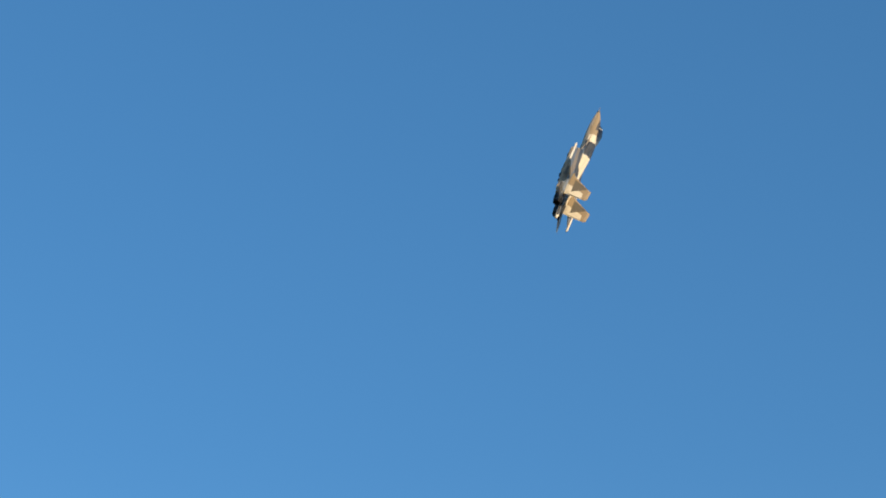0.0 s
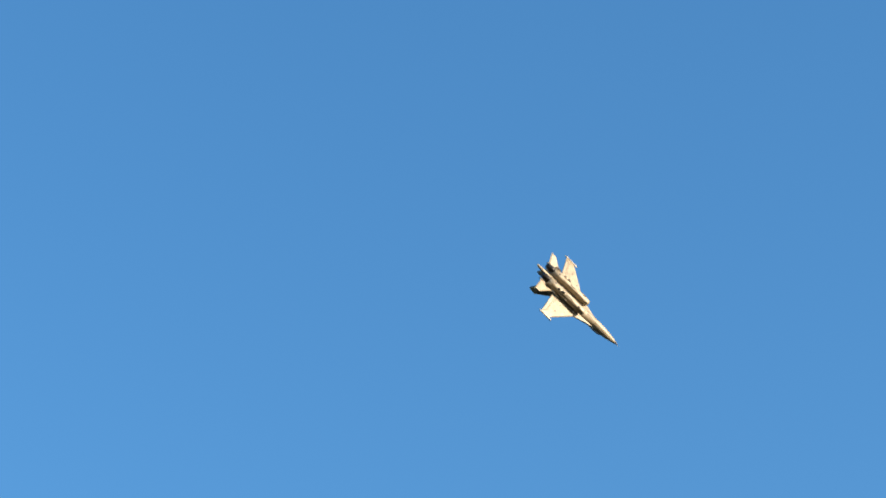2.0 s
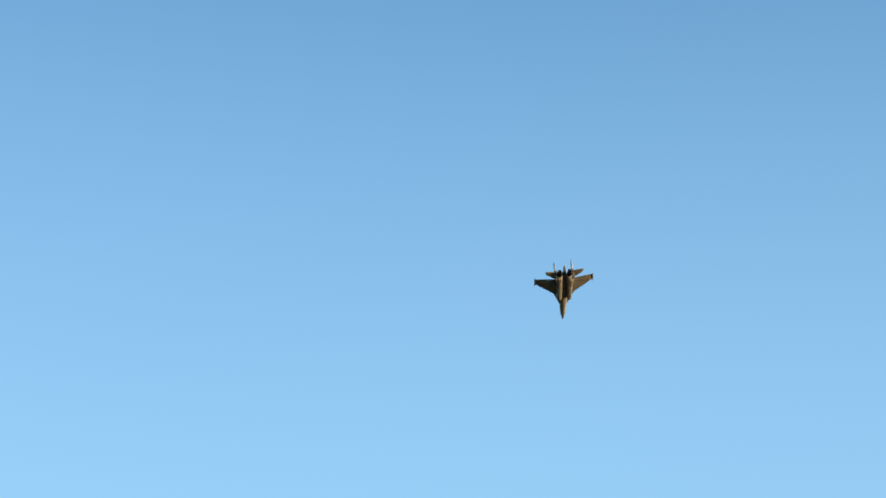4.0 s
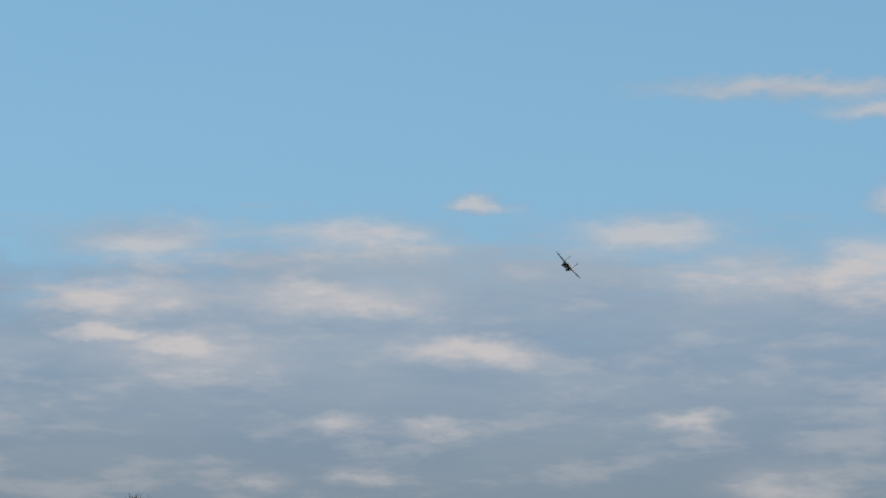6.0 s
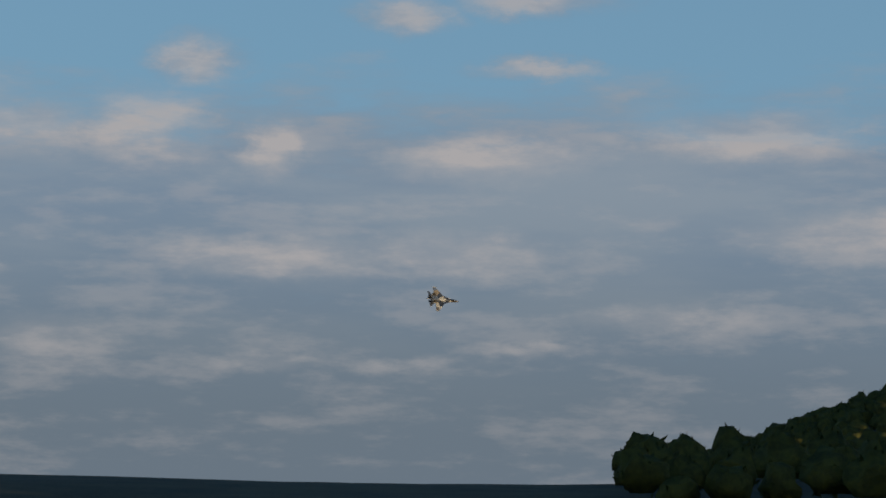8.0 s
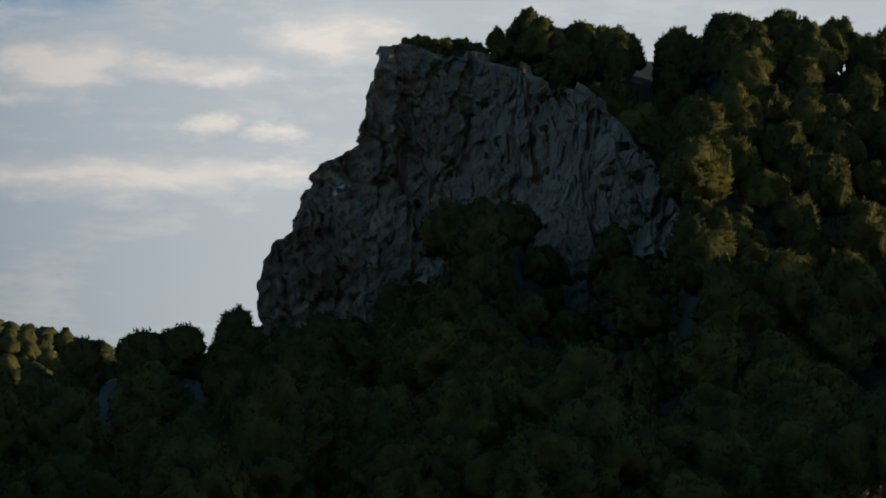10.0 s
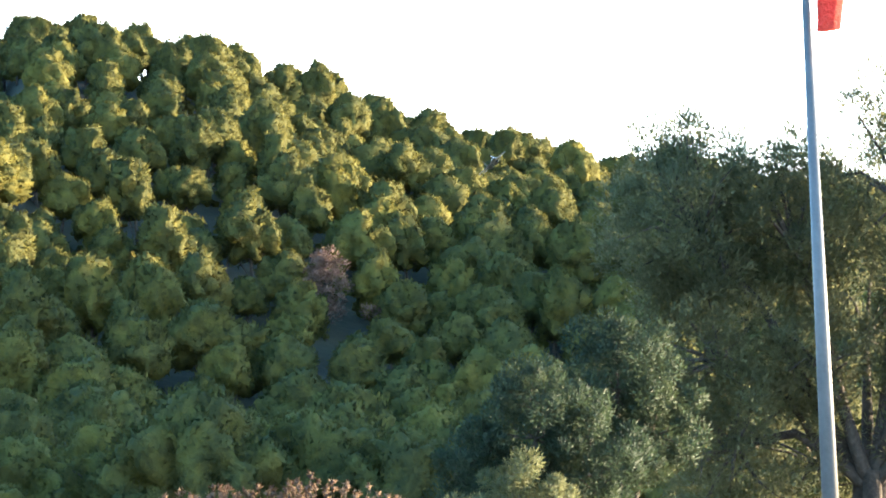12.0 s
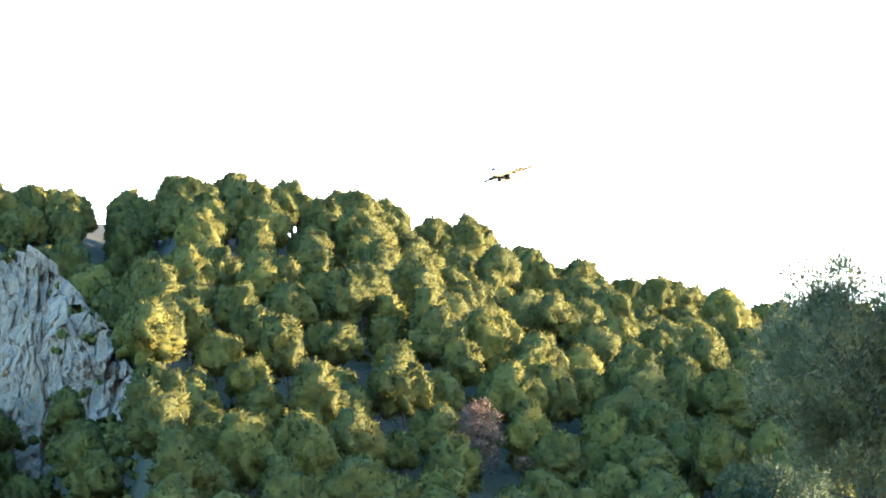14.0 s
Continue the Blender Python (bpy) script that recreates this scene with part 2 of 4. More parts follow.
def child(name, me, parent, label=""):
    ob = new(name, me)
    ob.parent = parent
    if label:
        ob["label"] = label
    return ob


def grid_faces(nu, nv):
    i, j = np.meshgrid(np.arange(nu - 1), np.arange(nv - 1), indexing="ij")
    a = (i * nv + j).ravel()
    return np.stack([a, a + nv, a + nv + 1, a + 1], 1)


def fractal(x, y, seed, octaves=4):
    """Cheap smooth noise for arrays, about -1 to 1."""
    rng = np.random.default_rng(seed)
    out, amp = np.zeros_like(x), 1.0
    for o in range(octaves):
        for _ in range(3):
            a, p, k = rng.uniform(0, 6.283), rng.uniform(0, 6.283), 2.0 ** o * rng.uniform(0.7, 1.3)
            out += amp * np.sin((x * math.cos(a) + y * math.sin(a)) * k + p) / 3
        amp *= 0.5
    return out


# ============ ground ============
PXM = 5246.0      # tangent units in the tables below: 1 / 5246
# bearing in those units, height of the crest and of the slope's top below the cliff, over eye level
CREST = ((-3200, 30), (-2200, 30), (-1600, 60), (-1400, 130), (-1190, 160), (-1120, 165), (-1060, 215), (-1000, 330), (-890, 715), (-650, 715), (-384, 690), (-184, 665), (16, 630), (166, 575), (316, 520), (516, 465), (716, 430), (1000, 405), (1500, 370), (2400, 310), (3600, 200))
RIM = ((-3200, 10), (-2200, 30), (-1600, 60), (-1400, 130), (-1190, 150), (-1000, 330), (-925, 742), (-736, 708), (-593, 660), (-515, 600), (-427, 470), (-385, 420), (-300, 640))
FAR = ((-3300, 0), (-2700, 170), (-2200, 225), (-1887, 232), (-1506, 165), (-1250, 90), (-900, 0))
APRON = ((-2200, 25), (-1600, 50), (-1400, 120), (-1190, 125), (-1120, 130), (-1056, 140), (-957, 165), (-874, 235), (-800, 375), (-712, 385), (-655, 330), (-620, 190), (-555, 195), (-530, 290), (-408, 330), (-300, 640))


def spur_forward(b):
    return 56 * np.clip((np.asarray(b, dtype=float) + 800) / 400, 0, 1) ** 1.4


def ground_z(x, y):
    x, y = np.asarray(x, dtype=float), np.asarray(y, dtype=float)
    r = np.hypot(x, y)
    front = y > 0.25 * r
    b = np.where(front, PXM * x / np.maximum(y, 1e-3), 9999 * np.sign(x))
    scale = 1.0 / np.cos(np.arctan(np.clip(b, -4000, 4000) / PXM))
    crest = 1.65 + 355 * np.interp(b, *zip(*CREST), left=10, right=60) / PXM
    fwd = spur_forward(b)
    apron = 1.65 + (318 - fwd) * np.interp(b, *zip(*APRON), left=20, right=640) / PXM
    in_cliff = np.clip((-310 - b) / 85, 0, 1)
    foot = -4.5 * np.clip((r - 40) / 90, 0, 1)
    u = np.clip((r - 165) / (355 - 165), 0, 1)
    hill = foot + (crest - foot) * (0.35 * u + 0.65 * u * u * (3 - 2 * u))
    v = np.clip((r - 165) / (318 - fwd - 165), 0, 1)
    low = foot + (apron - foot) * (0.5 * v + 0.5 * v * v * (3 - 2 * v))
    rim = 1.65 + (350 - fwd) * np.interp(b, *zip(*RIM), left=5, right=640) / PXM
    w, w2 = np.clip((r - 346 + fwd) / 10, 0, 1), np.clip((r - 356 + fwd) / (30 + fwd), 0, 1)
    cliffy = low + (rim - low) * w * w * (3 - 2 * w) + np.maximum(crest * 1.08 - rim, 0) * w2
    z = hill * (1 - in_cliff) + cliffy * in_cliff
    back = np.clip((r - 375) / 260, 0, 1)
    z = z * (1 - back * back * (3 - 2 * back))
    # a far wooded hill beyond the lower land
    far = np.interp(b, *zip(*FAR), left=0, right=0) * 950 / PXM
    z = z + far * np.exp(-((r - 950) / 190) ** 2)
    # unseen ridge added in the east keeps the low sun off the hill's foot
    shade_ridge = 48.5 + 2.2 * np.sin(y * 0.21) + 1.5 * np.sin(y * 0.093 + 1) + 2.0 * np.sin(y * 0.55) - 9.0 * np.exp(-((y - 318) / 20) ** 2) - 15.0 * np.exp(-((y - 200) / 20) ** 2)
    z = z + shade_ridge * np.exp(-((x - 300) / 60) ** 2) * np.clip((y - 165) / 30, 0, 1) * np.clip((540 - y) / 80, 0, 1)
    near = np.clip((r - 60) / 120, 0, 1)
    return z + near * 0.7 * fractal(x * 0.06, y * 0.06, 5, 3)


def make_ground():
    rad = np.concatenate([np.linspace(0.5, 150, 40), np.linspace(155, 420, 110), np.geomspace(430, 4500, 45)])
    ang = np.concatenate([np.linspace(-180, -40, 60)[:-1], np.linspace(-40, 40, 240)[:-1], np.linspace(40, 180, 60)])
    a, r = np.meshgrid(np.radians(ang), rad, indexing="ij")
    x, y = np.sin(a) * r, np.cos(a) * r
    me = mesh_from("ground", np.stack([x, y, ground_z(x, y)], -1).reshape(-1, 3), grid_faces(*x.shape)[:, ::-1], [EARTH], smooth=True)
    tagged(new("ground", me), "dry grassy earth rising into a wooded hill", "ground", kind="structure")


make_ground()
LEFT_EDGE = ((60, -930), (72, -934), (170, -956), (240, -973), (260, -979), (300, -1042), (345, -1079), (400, -1099), (470, -1144), (540, -1164), (650, -1150), (720, -1150))


def cells(u, v, count, seed):
    """Broken rock: for each point the random height of its block and its distance from the joint."""
    rng = np.random.default_rng(seed)
    pu, pv = rng.uniform(u.min(), u.max(), count), rng.uniform(v.min(), v.max(), count)
    tall = rng.uniform(-1, 1, count)
    tilt = rng.uniform(-1, 1, (count, 2))
    best, second = np.full(u.shape, 1e9), np.full(u.shape, 1e9)
    height = np.zeros(u.shape)
    for k in range(count):
        du, dv = u - pu[k], v - pv[k]
        d = np.hypot(du, dv)
        closer = d < best
        second = np.where(closer, best, np.minimum(second, d))
        height = np.where(closer, tall[k] + tilt[k, 0] * du + tilt[k, 1] * dv, height)
        best = np.where(closer, d, best)
    return height, second - best


def make_cliff():
    nu, nv = 420, 340
    s, h = np.meshgrid(np.linspace(0, 1, nu), np.linspace(0, 1, nv), indexing="ij")
    py = 720 - h * 652
    left = np.interp(py, *zip(*LEFT_EDGE)) - 8
    right = -385.0
    k = np.clip((s - 0.10) / 0.90, 0, 1)
    b = left + (right - left) * k
    edge = b[:, -1]
    jag = 30 * np.round(1.6 * fractal(edge / 22, edge * 0, 31, 3)) / 1.6 * np.clip((edge + 900) / 150, 0.15, 1)
    py = 720 - h * (720 - (800 - np.interp(b, *zip(*RIM[6:])) - jag[:, None]))     # from the foot to the rim
    r = 318 + 24 * h ** 1.3 + 6 * np.sin(k * 5.0 + 0.6)
    r = r + 60 * (np.clip(0.10 - s, 0, 1) / 0.10) ** 1.2    # the left flank turns away
    up = (800 - py)
    X, Z = b / 16.0, up / 16.0
    # warped blocks: tall pillars, boulders and rubble, with open joints
    wx, wz = 0.35 * fractal(X * 0.5, Z * 0.4, 11, 4), 0.6 * fractal(X * 0.4, Z * 0.5, 12, 4)
    pillar, joint = cells((X + wx) / 3.6, (Z + wz) / 10.0, 90, 41)
    block, crack = cells((X + wx) / 1.3, (Z + wz) / 4.2, 420, 42)
    stone, chink = cells((X + 0.4 * wx) / 0.75, (Z + 0.4 * wz) / 1.15, 1500, 43)
    rough = 2.6 * fractal(X * 0.22, Z * 0.06, 13, 3) + 1.4 * pillar + 0.95 * block + 0.5 * stone + 0.45 * fractal(X * 5.0, Z * 4.0, 14, 3)
    rough = rough - 0.5 * np.clip(1 - joint / 0.07, 0, 1) - 0.15 * np.clip(1 - crack / 0.10, 0, 1) - 0.25 * np.clip(1 - chink / 0.16, 0, 1)
    ledge = 1.4 * np.abs(fractal(X * 0.25, Z * 0.6, 15, 4)) ** 1.5
    r = r - rough + ledge - 2.0 - spur_forward(b)
    b = b + 9 * fractal(X * 0.9 + 7, Z * 0.9, 16, 4) * (1 - k * 0.6) + 6 * block * (1 - k)
    y = r / np.sqrt(1 + (b / PXM) ** 2)
    x = y * b / PXM
    z = 1.65 + r * up / PXM
    rim = np.clip((h - 0.97) / 0.03, 0, 1)
    y, z = y + rim * 8, z - rim * 0.6
    me = mesh_from("cliff", np.stack([x, y, z], -1).reshape(-1, 3), grid_faces(nu, nv), [ROCK], smooth=False)
    tagged(new("cliff", me), "grey limestone cliff with ochre stains above pine woods", "cliff", kind="structure")
    return np.stack([x, y, z], -1)


CLIFF = make_cliff()


# ============ plants ============
def icosphere(sub):
    bm = bmesh.new()
    bmesh.ops.create_icosphere(bm, subdivisions=sub, radius=1.0)
    v = np.array([p.co[:] for p in bm.verts])
    f = np.array([[p.index for p in q.verts] for q in bm.faces])
    bm.free()
    return v, f


ICO, ICO2, ICO3, ICO4 = icosphere(1), icosphere(2), icosphere(3), icosphere(4)


def clumps(rng, centres, radii, per, size, core=0.74, up=0.3, thin=0.45, shape=0.6, ragged=0.28):
    """Leaf blades on the shells of many clumps, with a leafy core in each: vertices, triangles and the soft normals of the clumps."""
    V, F, N, n = [], [], [], 0
    middle = np.mean(centres, axis=0)
    reach = np.max(np.linalg.norm(np.array(centres) - middle, axis=1)) + 1e-6
    for c, r in zip(centres, radii):
        outward = (c - middle) / reach * shape
        if core:
            ball = ICO
            v = ball[0] * r * core * (1 + 0.22 * rng.normal(size=(len(ball[0]), 1)).clip(-1.2, 1.2))
            V.append(v + c)
            N.append(ball[0] * 0.7 + outward + rng.normal(size=ball[0].shape) * ragged * 2)
            F.append(ball[1] + n)
            n += len(v)
        d = rng.normal(size=(per, 3))
        d[:, 2] += up
        d /= np.linalg.norm(d, axis=1, keepdims=True)
        p = c + d * r * rng.uniform(0.5, 1.15, (per, 1))
        a = d * 0.7 + rng.normal(size=(per, 3)) * 0.45
        a[:, 2] += 0.5
        a /= np.linalg.norm(a, axis=1, keepdims=True)
        q = np.cross(a, rng.normal(size=(per, 3)))
        q /= np.linalg.norm(q, axis=1, keepdims=True)
        L = size * rng.uniform(0.6, 1.4, (per, 1))
        out = d * 0.7 + outward
        q = np.where((np.cross(2 * q, a) * out).sum(1, keepdims=True) < 0, -q, q)
        t = np.stack([p - q * L * thin, p + q * L * thin, p + a * L * 1.5], 1)
        V.append(t.reshape(-1, 3))
        N.append(np.repeat(d * 0.7 + outward + rng.normal(size=(per, 3)) * ragged, 3, axis=0))
        F.append(np.arange(per * 3).reshape(-1, 3) + n)
        n += per * 3
    N = np.concatenate(N)
    return np.concatenate(V), np.concatenate(F), N / np.linalg.norm(N, axis=1, keepdims=True)


def limb(points, radii, sides=7):
    """A tapered, bent round limb through points: vertices and triangles."""
    V, F = [], []
    pts = [Vector(p) for p in points]
    for i, (p, r) in enumerate(zip(pts, radii)):
        d = (pts[min(i + 1, len(pts) - 1)] - pts[max(i - 1, 0)]).normalized()
        u = d.orthogonal().normalized()
        w = d.cross(u)
        for k in range(sides):
            a = 6.2832 * k / sides
            V.append(p + (u * math.cos(a) + w * math.sin(a)) * r)
    for i in range(len(pts) - 1):
        for k in range(sides):
            a, b = i * sides + k, i * sides + (k + 1) % sides
            F += [(a, b, b + sides), (a, b + sides, a + sides)]
    return np.array([v[:] for v in V]), np.array(F)


def joined(pieces):
    V, F, n = [], [], 0
    for v, f in pieces:
        V.append(v)
        F.append(f + n)
        n += len(v)
    return np.concatenate(V), np.concatenate(F)


def hull(sphere, centres, radii, heart, floor):
    """One leafy skin over a crown's tufts: vertices and normals."""
    d = sphere[0] / np.linalg.norm(sphere[0], axis=1, keepdims=True)
    A = centres - heart
    along = d @ A.T
    inside = radii[None] ** 2 - (A ** 2).sum(1)[None] + along ** 2
    far = np.where(inside > 0, along + np.sqrt(np.maximum(inside, 0)), 0).max(axis=1)
    far = np.maximum(far, 0.62 * np.median(far[far > 0]))
    v = d * far[:, None]
    v[:, 2] = np.maximum(v[:, 2], floor)
    tri = v[sphere[1]]
    fn = np.cross(tri[:, 1] - tri[:, 0], tri[:, 2] - tri[:, 0])
    n = np.zeros_like(v)
    for k in range(3):
        np.add.at(n, sphere[1][:, k], fn)
    n /= np.linalg.norm(n, axis=1, keepdims=True) + 1e-9
    return v + heart, n


def area(v, tris):
    """Each triangle's share of the whole surface."""
    a = np.linalg.norm(np.cross(v[tris[:, 1]] - v[tris[:, 0]], v[tris[:, 2]] - v[tris[:, 0]]), axis=1)
    return a / a.sum()


def pine_shape(seed, height=7.5, spread=2.6, deep=4.8, count=34, blades=1350, size=0.21, sphere=None):
    """Trunk and crown of a pine: a bent trunk and limbs out to upright tufts that close into an uneven dome, fringed with needles."""
    rng = np.random.default_rng(seed)
    bend = rng.normal(size=2) * 0.35
    trunk = [(0, 0, -0.8), (bend[0] * 0.4, bend[1] * 0.4, height * 0.3), (bend[0], bend[1], height * 0.62), (bend[0] * 1.2, bend[1] * 1.2, height * 0.9)]
    wood = [limb(trunk, (0.2, 0.16, 0.11, 0.04), 6)]
    C, R = [], []
    heart = height - deep * 0.62
    lobes, turn = rng.integers(2, 5), rng.uniform(0, 6.283)
    for i in range(count):
        u = 1 - 1.5 * (i + 0.5) / count
        a = i * 2.39996 + rng.uniform(-0.35, 0.35)
        k = math.sqrt(max(0.0, 1 - u * u)) * (1 + 0.2 * math.sin(lobes * a + turn + u * 2)) * rng.uniform(0.76, 1.06)
        zz = heart + u * deep * 0.56 * rng.uniform(0.8, 1.08)
        c = np.array([bend[0] + math.cos(a) * spread * k * 0.8, bend[1] + math.sin(a) * spread * k * 0.8, zz])
        C.append(c)
        R.append(rng.uniform(0.7, 1.3) * spread * 0.235 * (34 / count) ** 0.4)
        if i % 4 == 0:
            wood.append(limb([(bend[0] * 0.7, bend[1] * 0.7, zz - 1.3), tuple((c + np.array([bend[0], bend[1], zz - 0.8])) / 2), tuple(c)], (0.07, 0.05, 0.02), 4))
    C, R = np.array(C), np.array(R)
    middle = np.array([bend[0], bend[1], heart])
    sphere = sphere or ICO3
    v, n = hull(sphere, C, R, middle, -deep * 0.36)
    v = middle + (v - middle) * 0.93 + rng.normal(size=v.shape) * 0.05
    n = n + rng.normal(size=n.shape) * 0.12
    # needle sprays standing out of the skin
    f = sphere[1][rng.choice(len(sphere[1]), blades, p=area(v, sphere[1]))]
    w = rng.dirichlet((1, 1, 1), blades)[:, :, None]
    p, face = (v[f] * w).sum(1), (n[f] * w).sum(1)
    p = p + face * rng.uniform(-0.05, 0.28, (blades, 1))
    face = face + rng.normal(size=face.shape) * 0.16
    d = face * 0.6 + rng.normal(size=(blades, 3)) * 0.5
    d[:, 2] += 0.4
    d /= np.linalg.norm(d, axis=1, keepdims=True)
    q = np.cross(d, rng.normal(size=(blades, 3)))
    q /= np.linalg.norm(q, axis=1, keepdims=True)
    q = np.where((np.cross(q, d) * face).sum(1, keepdims=True) < 0, -q, q)
    L = size * rng.uniform(0.5, 1.4, (blades, 1))
    spray = np.stack([p - q * L * 0.5 - d * L * 0.4, p + q * L * 0.5 - d * L * 0.4, p + d * L * 1.3], 1).reshape(-1, 3)
    N = np.concatenate([n, np.repeat(face, 3, axis=0)])
    N /= np.linalg.norm(N, axis=1, keepdims=True)
    return joined(wood), (np.concatenate([v, spray]), np.concatenate([sphere[1], np.arange(blades * 3).reshape(-1, 3) + len(v)]), N)


FORMS = ((7.0, 2.9, 5.2), (8.0, 2.6, 5.8), (6.4, 3.1, 4.8), (8.2, 2.7, 6.0), (6.0, 2.6, 4.8), (7.2, 3.2, 5.0), (7.4, 2.3, 5.8), (7.6, 2.9, 5.6))
PINES = [pine_shape(20 + i, *q) for i, q in enumerate(FORMS)] + [pine_shape(40 + i, *q, 60, 4800, 0.12, ICO4) for i, q in enumerate(FORMS[:4])]     # the last four are finer, for the foot of the hill


def make_pine(i, name="pine_tree", crown_mat=None, label="green Aleppo pine with rounded crown on the slope"):
    (wv, wf), crown = PINES[i]
    tree = tagged(new(name), label, "tree", "pines on the hill")
    child("trunk", mesh_from("trunk", wv, wf, [BARK], smooth=True), tree)
    child("crown", leaf_mesh("crown", crown, crown_mat or PINE), tree)
    return tree


def at(b, r, dz=0.0):
    y = r / math.hypot(1, b / PXM)
    x = y * b / PXM
    return x, y, float(ground_z(x, y)) + dz


def stand(b, rise):
    """The spot on the slope at this bearing whose ground shows so many units above eye level."""
    r = 170.0
    while r < 350:
        x, y, z = at(b, r)
        if (z - 1.65) / r * PXM >= rise:
            break
        r += 0.5
    return x, y, z


WITHERED = 203, 205        # bearing and rise of the withered pine's foot
WITHERED_AT = stand(*WITHERED)


def visible_slope(b, r):
    """Whether a pine may stand here: on the slopes, off the bare cliff and its rim."""
    if abs(b - WITHERED[0]) < 40 and -6 < r - math.hypot(*WITHERED_AT[:2]) < 4:
        return False
    if b < -890 and r > 296:
        return b < -1060 or r < 300
    q = r + spur_forward(b)
    if b < -385 and 306 < q < 352:
        return False
    if -620 < b < -545 and 284 < q < 352:
        return False
    if -545 <= b < -460 and 303 < q < 352:
        return False
    if b < -745 and q >= 352:
        return False
    if b < -560 and 352 <= q < 362:                          # the grassy brow over the cliff
        return False
    return True


def scattered(rng, low, high, near, far, gap, tries, accept=None):
    """Spots at least a gap apart: bearing in table units and distance."""
    taken, spots = {}, []
    for _ in range(tries):
        b, r = rng.uniform(low, high), math.sqrt(rng.uniform(near * near, far * far))
        if accept and not accept(b, r):
            continue
        x, y = r * math.sin(b / PXM), r * math.cos(b / PXM)
        i, j = int(x // gap), int(y // gap)
        if any((x - p) ** 2 + (y - q) ** 2 < gap * gap for di in (-1, 0, 1) for dj in (-1, 0, 1) for p, q in taken.get((i + di, j + dj), ())):
            continue
        taken.setdefault((i, j), []).append((x, y))
        spots.append((b, r))
    return spots


def tree_size(rng, b, r):
    q = r + spur_forward(b)
    s = rng.uniform(0.7, 1.12)
    if r < 170:
        s *= 1.12
    if b < -700 and r > 290:
        s *= 0.62                                           # stunted on and under the cliff
    elif -720 < b < -400 and 240 < q < 352:
        s *= 0.72
    return s


def plant_woods():
    rng = np.random.default_rng(4)
    spots = scattered(rng, -1230, 1300, 112, 368, 4.6, 22000, visible_slope)
    spots += scattered(rng, -1950, -1240, 112, 376, 8.5, 1500)
    for _ in range(30):                                      # small pines on the ragged side of the cliff
        bb = rng.uniform(-520, -375)
        spots.append((bb, rng.uniform(349, 355) - spur_forward(bb)))
    spots.sort(key=lambda s: s[1])
    bases = [make_pine(i) for i in range(len(PINES))]
    rest_v, rest_n, rest_f, rest_w, rest_wf, nv, nw = [], [], [], [], [], 0, 0
    near = [s for s in spots if -900 < s[0] < 1250]
    chosen = set(near[::max(1, len(near) // 290)][:290])
    used = set()
    for b, rr in spots:
        x, y, z = at(b, rr)
        i = int(rng.integers(8, 12) if rr < 175 else rng.integers(8))
        s, a = tree_size(rng, b, rr), rng.uniform(0, 6.283)
        sunk = 1.5 if b < -540 and rr + spur_forward(b) > 350 else 0.3
        m = Matrix.LocRotScale((x, y, z - sunk), Euler((0, 0, a)), (s, s, s * rng.uniform(0.9, 1.12)))
        if (b, rr) in chosen:
            if i in used:
                t = copy_thing(bases[i], m)
                t.matrix_basis = m
            else:
                used.add(i)
                bases[i].matrix_basis = m
        else:
            (wv, wf), (cv, cf, cn) = PINES[i]
            M = np.array(m)
            rest_n.append(cn @ M[:3, :3].T)
            rest_v.append(cv @ M[:3, :3].T + M[:3, 3])
            rest_f.append(cf + nv)
            nv += len(cv)
            rest_w.append(wv @ M[:3, :3].T + M[:3, 3])
            rest_wf.append(wf + nw)
            nw += len(wv)
    N = np.concatenate(rest_n)
    N = N / np.linalg.norm(N, axis=1, keepdims=True)
    me = mesh_from("pine_woods", np.concatenate(rest_v), np.concatenate(rest_f), [PINE], normals=N)
    woods = tagged(new("pine_woods", me), "dense green pine woods covering the hillside", "woods", kind="stuff")
    child("trunks", mesh_from("trunks", np.concatenate(rest_w), np.concatenate(rest_wf), [BARK], smooth=True), woods)["kind"] = "stuff"


plant_woods()


